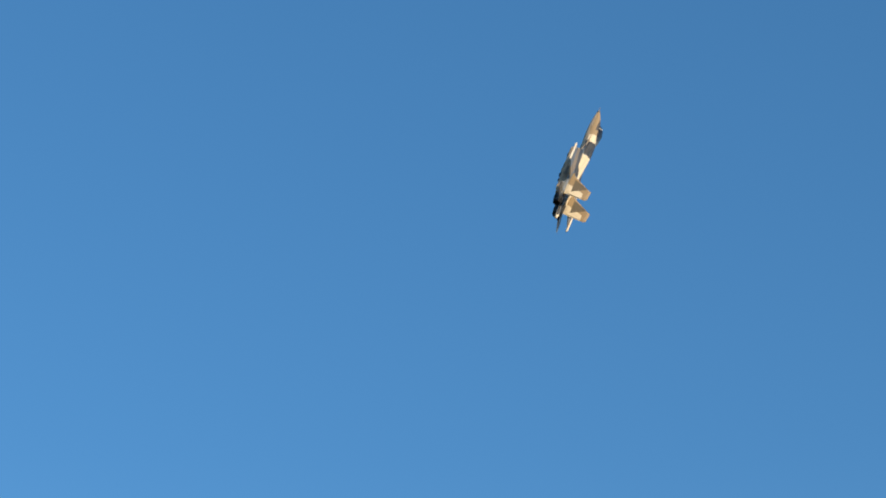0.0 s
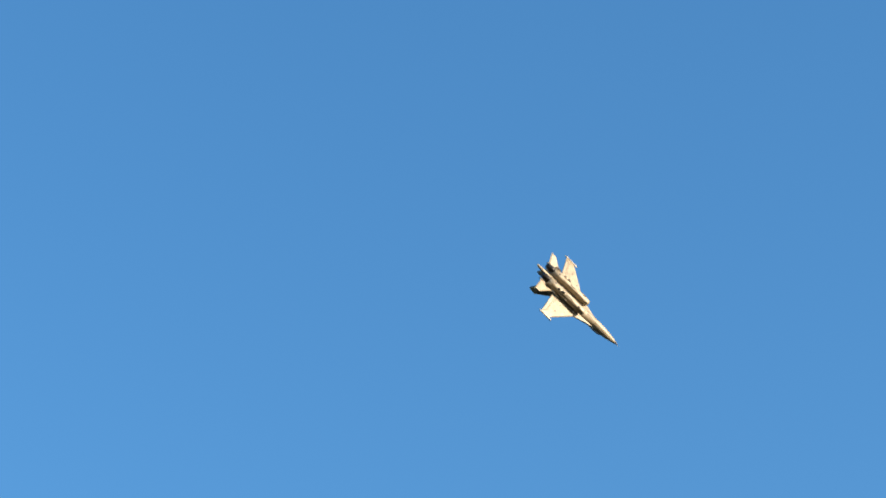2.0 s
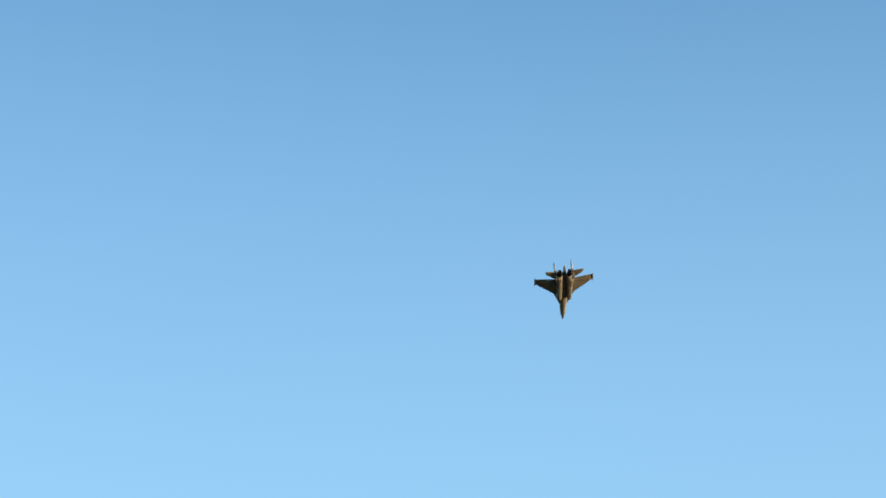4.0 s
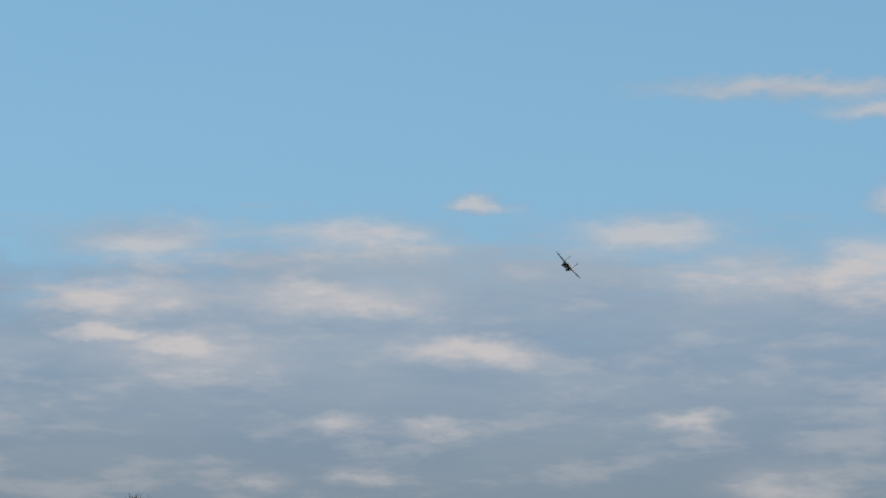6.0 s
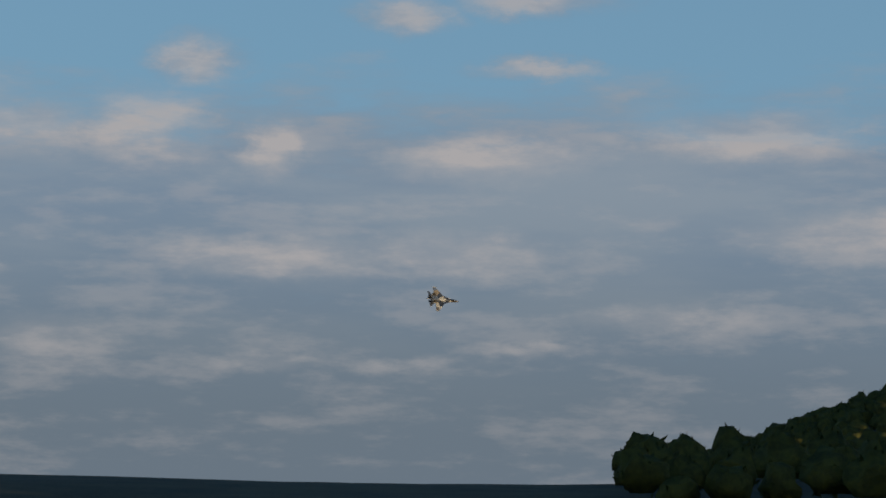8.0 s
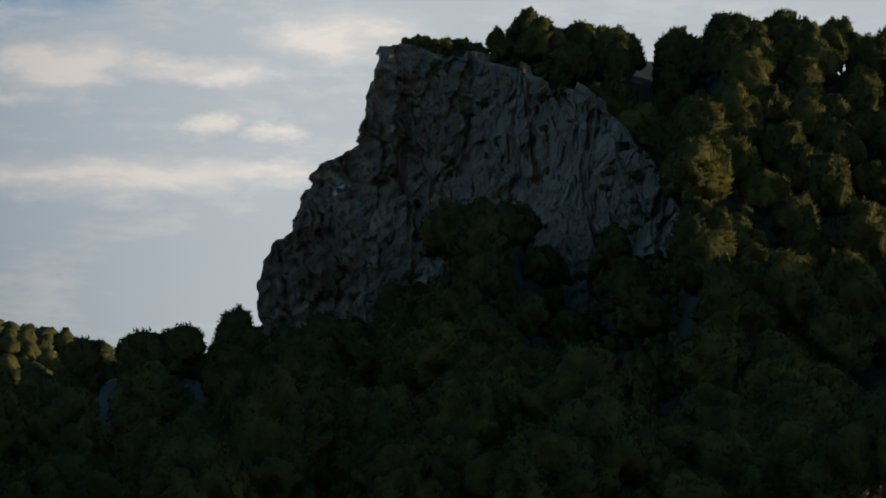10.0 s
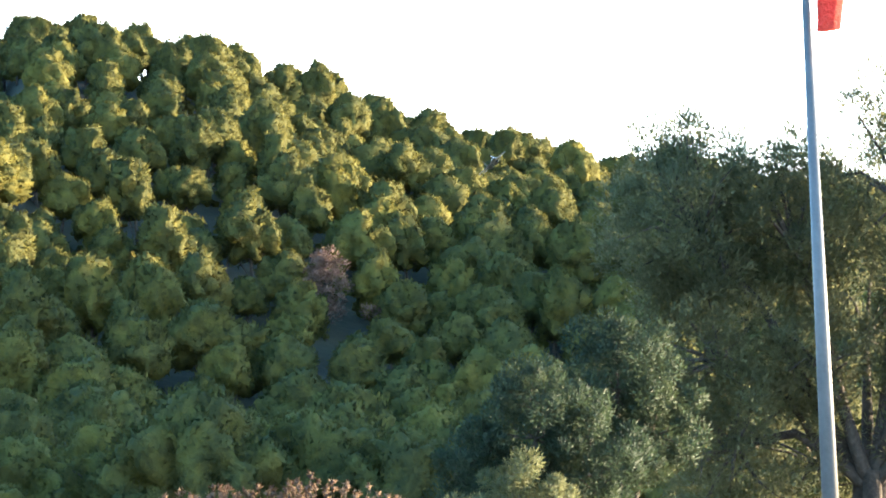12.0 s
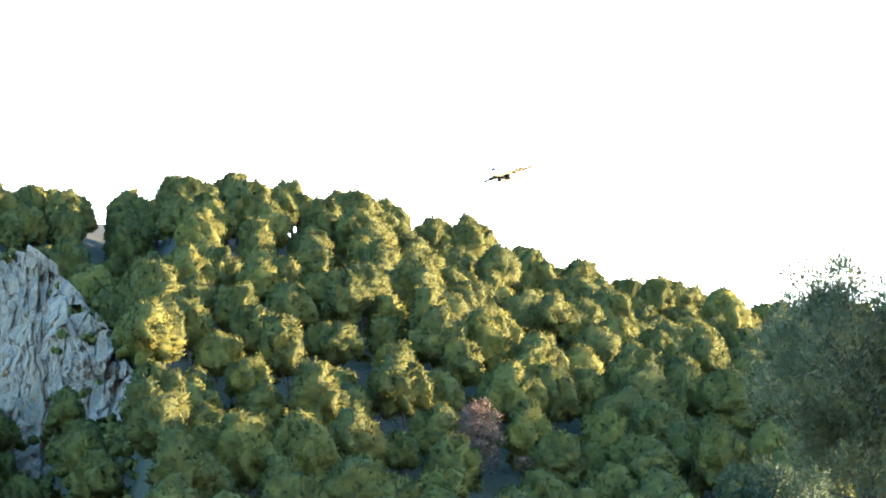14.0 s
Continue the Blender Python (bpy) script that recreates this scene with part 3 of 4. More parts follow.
def plant_scrub():
    """Low bushes over the brow of the cliff, at its foot and between the pines."""
    rng = np.random.default_rng(6)
    shapes = []
    for _ in range(4):
        C = [np.array([rng.normal() * 0.45, rng.normal() * 0.45, rng.uniform(0.1, 0.75)]) for _ in range(6)]
        shapes.append(clumps(rng, C, [np.ones(3) * rng.uniform(0.25, 0.45) for _ in C], 12, 0.1, core=0.9, thin=0.32))
    spots = [(b, rng.uniform(352, 366) - spur_forward(b)) for b in rng.uniform(-900, -400, 200)]
    spots += [(b, rng.uniform(300, 318) - spur_forward(b)) for b in rng.uniform(-1120, -400, 110)]
    spots += [(b, rng.uniform(262, 318) - spur_forward(b)) for b in rng.uniform(-650, -380, 150)]
    spots += [(b, rng.uniform(120, 240)) for b in rng.uniform(-1900, -1000, 160)]
    spots += [(b, rng.uniform(185, 362)) for b in rng.uniform(-380, 1250, 300)]
    spots += [(b, rng.uniform(165, 215)) for b in rng.uniform(-420, 700, 130)]
    V, F, N, n, places = [], [], [], 0, []
    for b, r in spots:
        places.append(at(b, r, -0.1))
    for _ in range(55):                                     # rooted in the ledges of the cliff
        px, py, pz = CLIFF[int(rng.integers(60, 400)), int(rng.integers(30, 325))]
        places.append((px, py, pz - 0.3))
    for x, y, z in places:
        v, f, nn = shapes[int(rng.integers(4))]
        a, s = rng.uniform(0, 6.283), rng.uniform(0.6, 1.7)
        c, d = math.cos(a), math.sin(a)
        turn = np.array([[c, d, 0], [-d, c, 0], [0, 0, 1]])
        V.append(v @ turn * s + np.array([x, y, z]))
        N.append(nn @ turn)
        F.append(f + n)
        n += len(v)
    tagged(new("scrub", leaf_mesh("scrub", (np.concatenate(V), np.concatenate(F), np.concatenate(N)), PINE)), "low green scrub round the cliff", "scrub", kind="stuff")


plant_scrub()


def plant_far_hill():
    rng = np.random.default_rng(14)
    shapes = [pine_shape(60 + i, 7.5, 3.4, 4.6, 9, 30, 0.5, ICO2)[1] for i in range(4)]
    spots = [(b, r) for r in np.arange(830, 985, 10) for b in np.arange(-3150, -1100, 36)]
    spots += [(b, r) for r in np.arange(655, 820, 16) for b in np.arange(-2900, -1500, 55)]
    spots += [(b, r) for r in np.arange(250, 430, 15) for b in np.arange(-3300, -1850, 110)]
    V, F, N, n = [], [], [], 0
    for b, r in spots:
        x, y, z = at(b + rng.uniform(-16, 16) * 400 / r, r + rng.uniform(-5, 5), -0.4)
        v, f, nn = shapes[int(rng.integers(4))]
        a, s = rng.uniform(0, 6.283), rng.uniform(0.7, 1.15) * (0.75 if r < 500 else 1.0)
        c, d = math.cos(a) * s, math.sin(a) * s
        turn = np.array([[c, d, 0], [-d, c, 0], [0, 0, s]])
        V.append(v @ turn + np.array([x, y, z]))
        N.append(nn @ turn / s)
        F.append(f + n)
        n += len(v)
    tagged(new("far_woods", leaf_mesh("far_woods", (np.concatenate(V), np.concatenate(F), np.concatenate(N)), PINE)), "distant sunlit woods on low hills", "woods", kind="stuff")


plant_far_hill()


# the withered pine among the green ones
def make_dead_pine():
    rng = np.random.default_rng(77)
    (wv, wf), _ = pine_shape(91, 8.0, 2.4, 5.0)
    C = [np.array([rng.normal() * 1.3, rng.normal() * 1.3, 2.6 + i * 0.19]) * np.array([1 - i * 0.018, 1 - i * 0.018, 1]) for i in range(34)]
    crown = clumps(rng, C, [np.ones(3) * rng.uniform(0.55, 0.95) for _ in C], 200, 0.14, core=0)
    tree = tagged(new("dead_pine"), "withered pine with pinkish brown needles on the hillside", "tree")
    child("trunk", mesh_from("trunk", wv, wf, [BARK], smooth=True), tree)
    child("crown", leaf_mesh("crown", crown, DEAD), tree)
    tree.matrix_basis = Matrix.Translation(WITHERED_AT) @ Matrix.Diagonal((1.05, 1.05, 0.78, 1))


make_dead_pine()


# ============ olives and shrubs near the field ============
def make_olive(name, label, place, lobes, seed, mat, per=420, size=0.05, girth=0.12, fork=0.9, tuft=0.3):
    """A tree of leafy lobes (x, y, z, half width, half height, tufts), each carried by an arching limb from the fork."""
    rng = np.random.default_rng(seed)
    tree = tagged(new(name), label, "shrub" if name == "shrub" else "tree")
    wood, C, R = [], [], []
    for k in range(3):
        a = k * 2.1 + 0.4
        q = Vector((math.cos(a), math.sin(a), 0)) * girth
        wood.append(limb([tuple(q * 0.9 + Vector((0, 0, -0.4))), tuple(q * 0.8 + Vector((0, 0, fork * 0.5))), tuple(q * 0.7 + Vector((0, 0, fork * 1.1)))], (girth, girth * 0.85, girth * 0.7)))
    for lx, ly, lz, w, hh, n in lobes:
        heart = np.array([lx, ly, lz])
        start = np.array([lx * 0.03, ly * 0.03, fork * 0.95])
        knee = start * 0.45 + heart * 0.55 + np.array([0, 0, 0.16 * np.linalg.norm(heart[:2])]) + rng.normal(size=3) * 0.08 * w
        wood.append(limb([tuple(start), tuple((start + knee) / 2 + rng.normal(size=3) * 0.05), tuple(knee), tuple(heart)], (girth * 0.6, girth * 0.5, girth * 0.36, girth * 0.2), 7))
        for i in range(n):
            u = 1 - 2 * (i + 0.5) / n
            a = i * 2.39996 + rng.uniform(-0.4, 0.4)
            k = math.sqrt(1 - u * u) * (rng.uniform(0.78, 1.1) if i % 3 else rng.uniform(0.3, 0.75))
            c = heart + np.array([math.cos(a) * w * k, math.sin(a) * w * k, u * hh * rng.uniform(0.8, 1.1)])
            if c[2] < 0.15:
                continue
            C.append(c)
            R.append(np.ones(3) * tuft * rng.uniform(0.65, 1.3))
            if i % 2 == 0:
                via = (heart + c) / 2 + rng.normal(size=3) * 0.1 * w
                wood.append(limb([tuple(heart * 0.8 + knee * 0.2), tuple(via), tuple(c)], (girth * 0.2, girth * 0.12, girth * 0.04), 5))
    child("trunk", mesh_from("trunk", *joined(wood), [BARK], smooth=True), tree)
    child("crown", leaf_mesh("crown", clumps(rng, C, R, per, size, core=0, up=0.3, thin=0.24, shape=0.45, ragged=0.3), mat), tree)
    tree.location = place
    return tree


def bearing(px, t_az):
    """Table units for a direction so many units off the bearing t_az."""
    return PXM * math.tan(radians(t_az) + math.atan(px / PXM))


make_olive("olive_tree", "tall broad grey-green olive tree with dark arching limbs", at(bearing(720, 4.86), 45), (
    (-2.75, 0.0, 5.35, 1.15, 1.3, 62), (-2.55, -0.3, 3.4, 1.15, 1.0, 30), (-2.3, -0.2, 2.0, 1.5, 1.05, 40), (-1.15, 0.3, 5.3, 1.0, 1.15, 46),
    (0.7, 0.2, 6.1, 1.35, 1.4, 44), (2.5, 0.3, 5.2, 1.4, 1.6, 40), (2.6, 0.0, 2.7, 1.4, 1.3, 30), (0.3, 1.6, 3.9, 1.5, 1.3, 26), (-0.6, 1.4, 1.7, 1.3, 0.8, 16), (0.9, -0.8, 4.3, 1.0, 0.8, 20), (-0.9, -0.5, 3.3, 0.9, 0.8, 20), (1.0, -0.9, 2.6, 1.0, 0.9, 20)), 31, OLIVE, 430, 0.054, 0.2, 1.5, 0.36)
make_olive("olive_tree", "small pale olive tree with sunlit top", at(bearing(275, 4.86), 40), ((0, 0, 2.65, 0.72, 0.75, 34), (-0.25, 0, 1.5, 0.75, 0.7, 26), (0.5, 0.1, 2.0, 0.6, 0.7, 22)), 33, OLIVE_SHADED, 520, 0.042, 0.07, 0.7, 0.22)
make_olive("olive_tree", "round blue-green young olive tree", at(bearing(110, 4.86), 36), ((0.15, 0, 1.95, 0.72, 0.68, 34), (-0.45, 0, 1.25, 0.7, 0.6, 28), (0.75, 0.1, 1.4, 0.7, 0.75, 28)), 34, OLIVE_SHADED, 520, 0.04, 0.06, 0.5, 0.2)
make_olive("shrub", "yellow-green leafy shrub in the sun", at(bearing(95, 4.86), 30), ((0, 0, 1.05, 0.5, 0.5, 30), (-0.4, 0, 0.8, 0.42, 0.42, 20), (0.45, 0, 0.8, 0.42, 0.42, 20)), 35, BUSH, 520, 0.03, 0.03, 0.3, 0.14)


def make_dry_bush():
    rng = np.random.default_rng(41)
    pieces, heads_c, heads_r = [], [], []
    for i in range(330):
        x, y = rng.uniform(-0.92, 0.92), rng.uniform(-0.35, 0.35)
        h = (1.48 - 0.14 * abs(x) + 0.05 * math.sin(x * 9) + 0.03 * math.sin(x * 23)) * rng.uniform(0.82, 1.0)
        lean = rng.normal(size=2) * 0.12
        pieces.append(limb([(x * 0.7, y, 0), (x + lean[0] * 0.4, y + lean[1] * 0.4, h * 0.6), (x + lean[0], y + lean[1], h)], (0.005, 0.004, 0.002), 3))
        heads_c.append(np.array([x + lean[0], y + lean[1], h]))
        heads_r.append(np.array([1, 1, 1.2]) * rng.uniform(0.012, 0.022))
    bush = tagged(new("dry_thistle_patch"), "patch of dry brown thistles with seed heads", "dry plants", kind="stuff")
    v, f = joined(pieces)
    child("stalk", mesh_from("stalk", v, f, [DRY]), bush)
    child("seed_head", leaf_mesh("seed_head", clumps(rng, heads_c, heads_r, 16, 0.016, core=0.8), DRY), bush)
    bush.location = at(bearing(128, 0), 20)


make_dry_bush()


def make_young_pine():
    rng = np.random.default_rng(51)
    tree = tagged(new("young_pine"), "young green pine with upright candle shoots", "tree")
    C, R = [], []
    for i in range(30):
        a, t = i * 2.399, (i + 0.5) / 30
        out = 1.15 * (1 - t * 0.55) * math.sqrt(rng.uniform(0.2, 1))
        C.append(np.array([math.cos(a) * out, math.sin(a) * out, 1.2 + 1.85 * t]))
        R.append(np.array([0.3, 0.3, 0.34]))
    crown = clumps(rng, C, R, 420, 0.055, core=0.6, up=0.6, thin=0.14)
    shoots = []
    for c in C:
        for _ in range(5):
            p = c + np.array([rng.normal() * 0.2, rng.normal() * 0.2, 0.2])
            shoots.append(limb([tuple(p), tuple(p + np.array([rng.normal() * 0.02, rng.normal() * 0.02, 0.15]))], (0.012, 0.005), 5))
    child("trunk", mesh_from("trunk", *limb([(0, 0, -0.2), (0.05, 0, 1.5), (0, 0.04, 2.9)], (0.07, 0.05, 0.015)), [BARK], smooth=True), tree)
    child("crown", leaf_mesh("crown", crown, PINE_YOUNG), tree)
    child("shoots", mesh_from("shoots", *joined(shoots), [PINE_YOUNG]), tree)
    a = radians(-56.3)
    x, y = 40 * math.sin(a), 40 * math.cos(a)
    tree.location = (x, y, float(ground_z(x, y)))


make_young_pine()

# ============ windsock ============
STEEL = varied("painted_steel", (0.12, 0.118, 0.112), (0.17, 0.168, 0.16), 3.0, 0.45, 0.0, 40.0, 0.1, 0.002)


def cloth(name, dark, light):
    m = leafy(name, dark, light, translucent=0.45, rough=0.8)
    return m


RED = cloth("red_cloth", (0.66, 0.10, 0.07), (0.75, 0.15, 0.11))
WHITE = cloth("white_cloth", (0.44, 0.41, 0.375), (0.56, 0.525, 0.485))


def make_windsock():
    r = 18.0
    b = bearing(662, 4.86)
    x, y, z = at(b, r)
    mast = tagged(new("windsock_mast"), "tall grey steel pole carrying a red and white windsock", "windsock")
    mast.matrix_basis = pose(x, y, z, 0, -2.0, 0)
    segs = [(0.0, 4.6, 0.064, 0.022), (4.6, 6.6, 0.02, 0.016)]
    for lo, hi, rad, tip in segs:
        bm = bmesh.new()
        bmesh.ops.create_cone(bm, cap_ends=True, segments=20, radius1=rad, radius2=tip, depth=hi - lo, matrix=Matrix.Translation((0, 0, (lo + hi) / 2)))
        part("pole", bm, STEEL, mast)
    for zz, rad in ((4.6, 0.026),):
        bm = bmesh.new()
        bmesh.ops.create_cone(bm, cap_ends=True, segments=20, radius1=rad, radius2=rad, depth=0.05, matrix=Matrix.Translation((0, 0, zz)))
        part("collar", bm, STEEL, mast)
    bm = bmesh.new()
    bmesh.ops.create_cone(bm, cap_ends=True, segments=12, radius1=0.012, radius2=0.012, depth=0.34, matrix=Matrix.Translation((0.17, 0, 5.66)) @ Matrix.Rotation(radians(90), 4, "Y"))
    part("bracket", bm, STEEL, mast)
    # the sock hangs from its ring, slack, tapering to the tail, and swings in the wind
    sock = child("windsock", None, mast, "red and white striped cloth sock")
    sock.matrix_basis = pose(0.19, 0, 5.66)
    top, tail = Vector((0, 0, 0)), Vector((0, -0.03, -1.46))
    bands = 5
    for k in range(bands):
        bm = bmesh.new()
        rows = []
        for j in range(9):
            t = (k + j / 8) / bands
            c = top.lerp(tail, t) + Vector((0.03 * math.sin(t * 3.14), 0.02 * math.sin(t * 5), 0))
            w = 0.155 - 0.085 * t
            ring = []
            for i in range(28):
                a = 6.28318 * i / 28
                f = 1 + 0.07 * math.sin(a * 5 + t * 9) + 0.04 * math.sin(a * 9 - t * 14)
                ring.append(bm.verts.new(c + Vector((math.cos(a) * w * f, math.sin(a) * w * 0.7 * f, math.cos(a) * w * 0.12))))
            rows.append(ring)
        for p, q in zip(rows, rows[1:]):
            for i in range(28):
                bm.faces.new((p[i], p[(i + 1) % 28], q[(i + 1) % 28], q[i]))
        part("sock_band", bm, RED if k % 2 == 0 else WHITE, sock, "red cloth band" if k % 2 == 0 else "white cloth band")
    bm = bmesh.new()
    rows = []
    for a in range(32):
        u = Vector((math.cos(a * 6.28318 / 32), math.sin(a * 6.28318 / 32) * 0.7, 0.0))
        rows.append([bm.verts.new(top + u * (0.158 + 0.006 * math.cos(q)) + Vector((0, 0, 0.006 * math.sin(q)))) for q in (0, 1.57, 3.14, 4.71)])
    for a in range(32):
        for q in range(4):
            bm.faces.new((rows[a][q], rows[(a + 1) % 32][q], rows[(a + 1) % 32][(q + 1) % 4], rows[a][(q + 1) % 4]))
    part("mouth_ring", bm, STEEL, sock)
    return sock


SOCK = make_windsock()

# ============ the model jet ============
K = 2.74 / 21.9


def P(x, y, z):
    """Metres in the jet's space from full-size stations: x aft of the nose tip, y to port, z up."""
    return Vector(((10.95 - x) * K, y * K, z * K))


def camo_material(name, fin=False):
    """Splinter camouflage: sand, cream, slate and grey-blue panels with hard edges."""
    m, t, b = material(name, 0.42)
    pos = t.nodes.new("ShaderNodeTexCoord").outputs["Object"]
    xyz = t.nodes.new("ShaderNodeSeparateXYZ")
    t.links.new(pos, xyz.inputs[0])
    st = math_node(t, "SUBTRACT", 10.95, math_node(t, "DIVIDE", xyz.outputs[0], K))
    h = math_node(t, "DIVIDE", xyz.outputs[2], K)
    tan, cream, slate, blue = (0.26, 0.188, 0.105), (0.56, 0.48, 0.35), (0.028, 0.03, 0.034), (0.12, 0.14, 0.165)

    def over(value, edge):
        return math_node(t, "GREATER_THAN", value, edge)

    def both(p, q):
        return math_node(t, "MULTIPLY", p, q)

    def under(value, edge):
        return math_node(t, "LESS_THAN", value, edge)
    if fin:
        back = math_node(t, "SUBTRACT", st, math_node(t, "MULTIPLY", h, 0.55))
        col = mix_node(t, over(back, 16.95), tan, cream)
        wedge = both(both(over(back, 15.6), under(math_node(t, "ADD", st, math_node(t, "MULTIPLY", h, 0.5)), 19.0)), over(h, 1.0))
        col = mix_node(t, wedge, col, (0.11, 0.09, 0.06))
        col = mix_node(t, both(over(h, 2.7), over(back, 16.4)), col, tan)
    else:
        v = node(t, "ShaderNodeTexVoronoi", Scale=2.6, Randomness=0.9)
        mp = t.nodes.new("ShaderNodeMapping")
        mp.inputs["Scale"].default_value, mp.inputs["Location"].default_value = (0.85, 1.0, 0.3), (0.31, 0.12, 0.4)
        t.links.new(pos, mp.inputs[0])
        t.links.new(mp.outputs[0], v.inputs["Vector"])
        pick = t.nodes.new("ShaderNodeSeparateColor")
        t.links.new(v.outputs["Color"], pick.inputs[0])
        k = pick.outputs[0]
        col = mix_node(t, over(k, 0.46), slate, blue)
        col = mix_node(t, over(k, 0.62), col, cream)
        col = mix_node(t, over(k, 0.80), col, tan)
        slant = math_node(t, "ADD", st, math_node(t, "MULTIPLY", h, 0.35))
        col = mix_node(t, under(slant, 10.2), col, slate)
        col = mix_node(t, under(slant, 7.5), col, cream)
        col = mix_node(t, under(slant, 5.9), col, tan)
        col = mix_node(t, both(under(slant, 4.8), over(h, 0.45)), col, (0.06, 0.055, 0.05))
    dirt = noise_out(t, 9.0, 6.0, 0.65, pos)
    col = mix_node(t, smooth_node(t, dirt, 0.5, 0.75, 0.0, 0.35), col, (0.12, 0.10, 0.08))
    t.links.new(col, b.inputs["Base Color"])
    bump(t, b, noise_out(t, 60.0, 3.0, 0.5, pos), 0.05, 0.001)
    return m


CAMO = camo_material("jet_camouflage")
FIN_CAMO = camo_material("jet_fin_camouflage", True)
BELLY = varied("jet_belly_paint", (0.24, 0.185, 0.118), (0.40, 0.325, 0.222), 7.0, 0.45, 0.0, 40.0, 0.06, 0.001)
RAIL = varied("jet_rail_paint", (0.48, 0.42, 0.33), (0.62, 0.56, 0.46), 8.0, 0.5, 0.0, 60.0, 0.05, 0.001)
BURNT = varied("burnt_metal", (0.018, 0.017, 0.017), (0.07, 0.062, 0.058), 20.0, 0.35, 0.8, 90.0, 0.1, 0.001)
DUCT_SHADE = varied("duct_shade_paint", (0.008, 0.008, 0.009), (0.02, 0.02, 0.02), 20.0, 0.8)
CANOPY, _t, _b = material("tinted_canopy", 0.06)
_b.inputs["Base Color"].default_value, _b.inputs["Coat Weight"].default_value = (0.012, 0.014, 0.016, 1), 0.6
MARK = varied("red_marking", (0.42, 0.05, 0.03), (0.55, 0.08, 0.05), 30.0, 0.5)
PANEL = varied("panel_grey", (0.10, 0.085, 0.065), (0.18, 0.15, 0.11), 10.0, 0.5)


def loft(bm, rings, sides=20, power=2.0, caps=True):
    """Skin through elliptic rings (x, y, z, half width, half height)."""
    rows = []
    for x, y, z, w, h in rings:
        row = []
        for k in range(sides):
            a = 6.28318 * k / sides
            c, s = math.cos(a), math.sin(a)
            e = 2 / power
            row.append(bm.verts.new(P(x, y + w * math.copysign(abs(c) ** e, c), z + h * math.copysign(abs(s) ** e, s))))
        rows.append(row)
    for p, q in zip(rows, rows[1:]):
        for k in range(sides):
            bm.faces.new((p[k], p[(k + 1) % sides], q[(k + 1) % sides], q[k]))
    if caps:
        bm.faces.new(rows[0])
        bm.faces.new(rows[-1][::-1])
    return rows


def plate(bm, outline, thick, axis):
    """A thin aerofoil slab from an outline of stations, thick in the middle, sharp at its rim."""
    off = Vector((0, 0, thick * K)) if axis == "z" else Vector((0, thick * K, 0))
    pts = [P(*p) for p in outline]
    mid = sum(pts, Vector()) / len(pts)
    rim = [bm.verts.new(p) for p in pts]
    for sgn in (1, -1):
        inner = [bm.verts.new(mid.lerp(p, 0.8) + off * sgn) for p in pts]
        n = len(pts)
        for k in range(n):
            bm.faces.new((rim[k], rim[(k + 1) % n], inner[(k + 1) % n], inner[k]))
        bm.faces.new(inner)


def two_tone(ob, limit=-0.3):
    """Upper camouflage on slot 0, plain underside on slot 1."""
    for p in ob.data.polygons:
        p.material_index = 1 if p.normal.z < limit else 0
    return ob


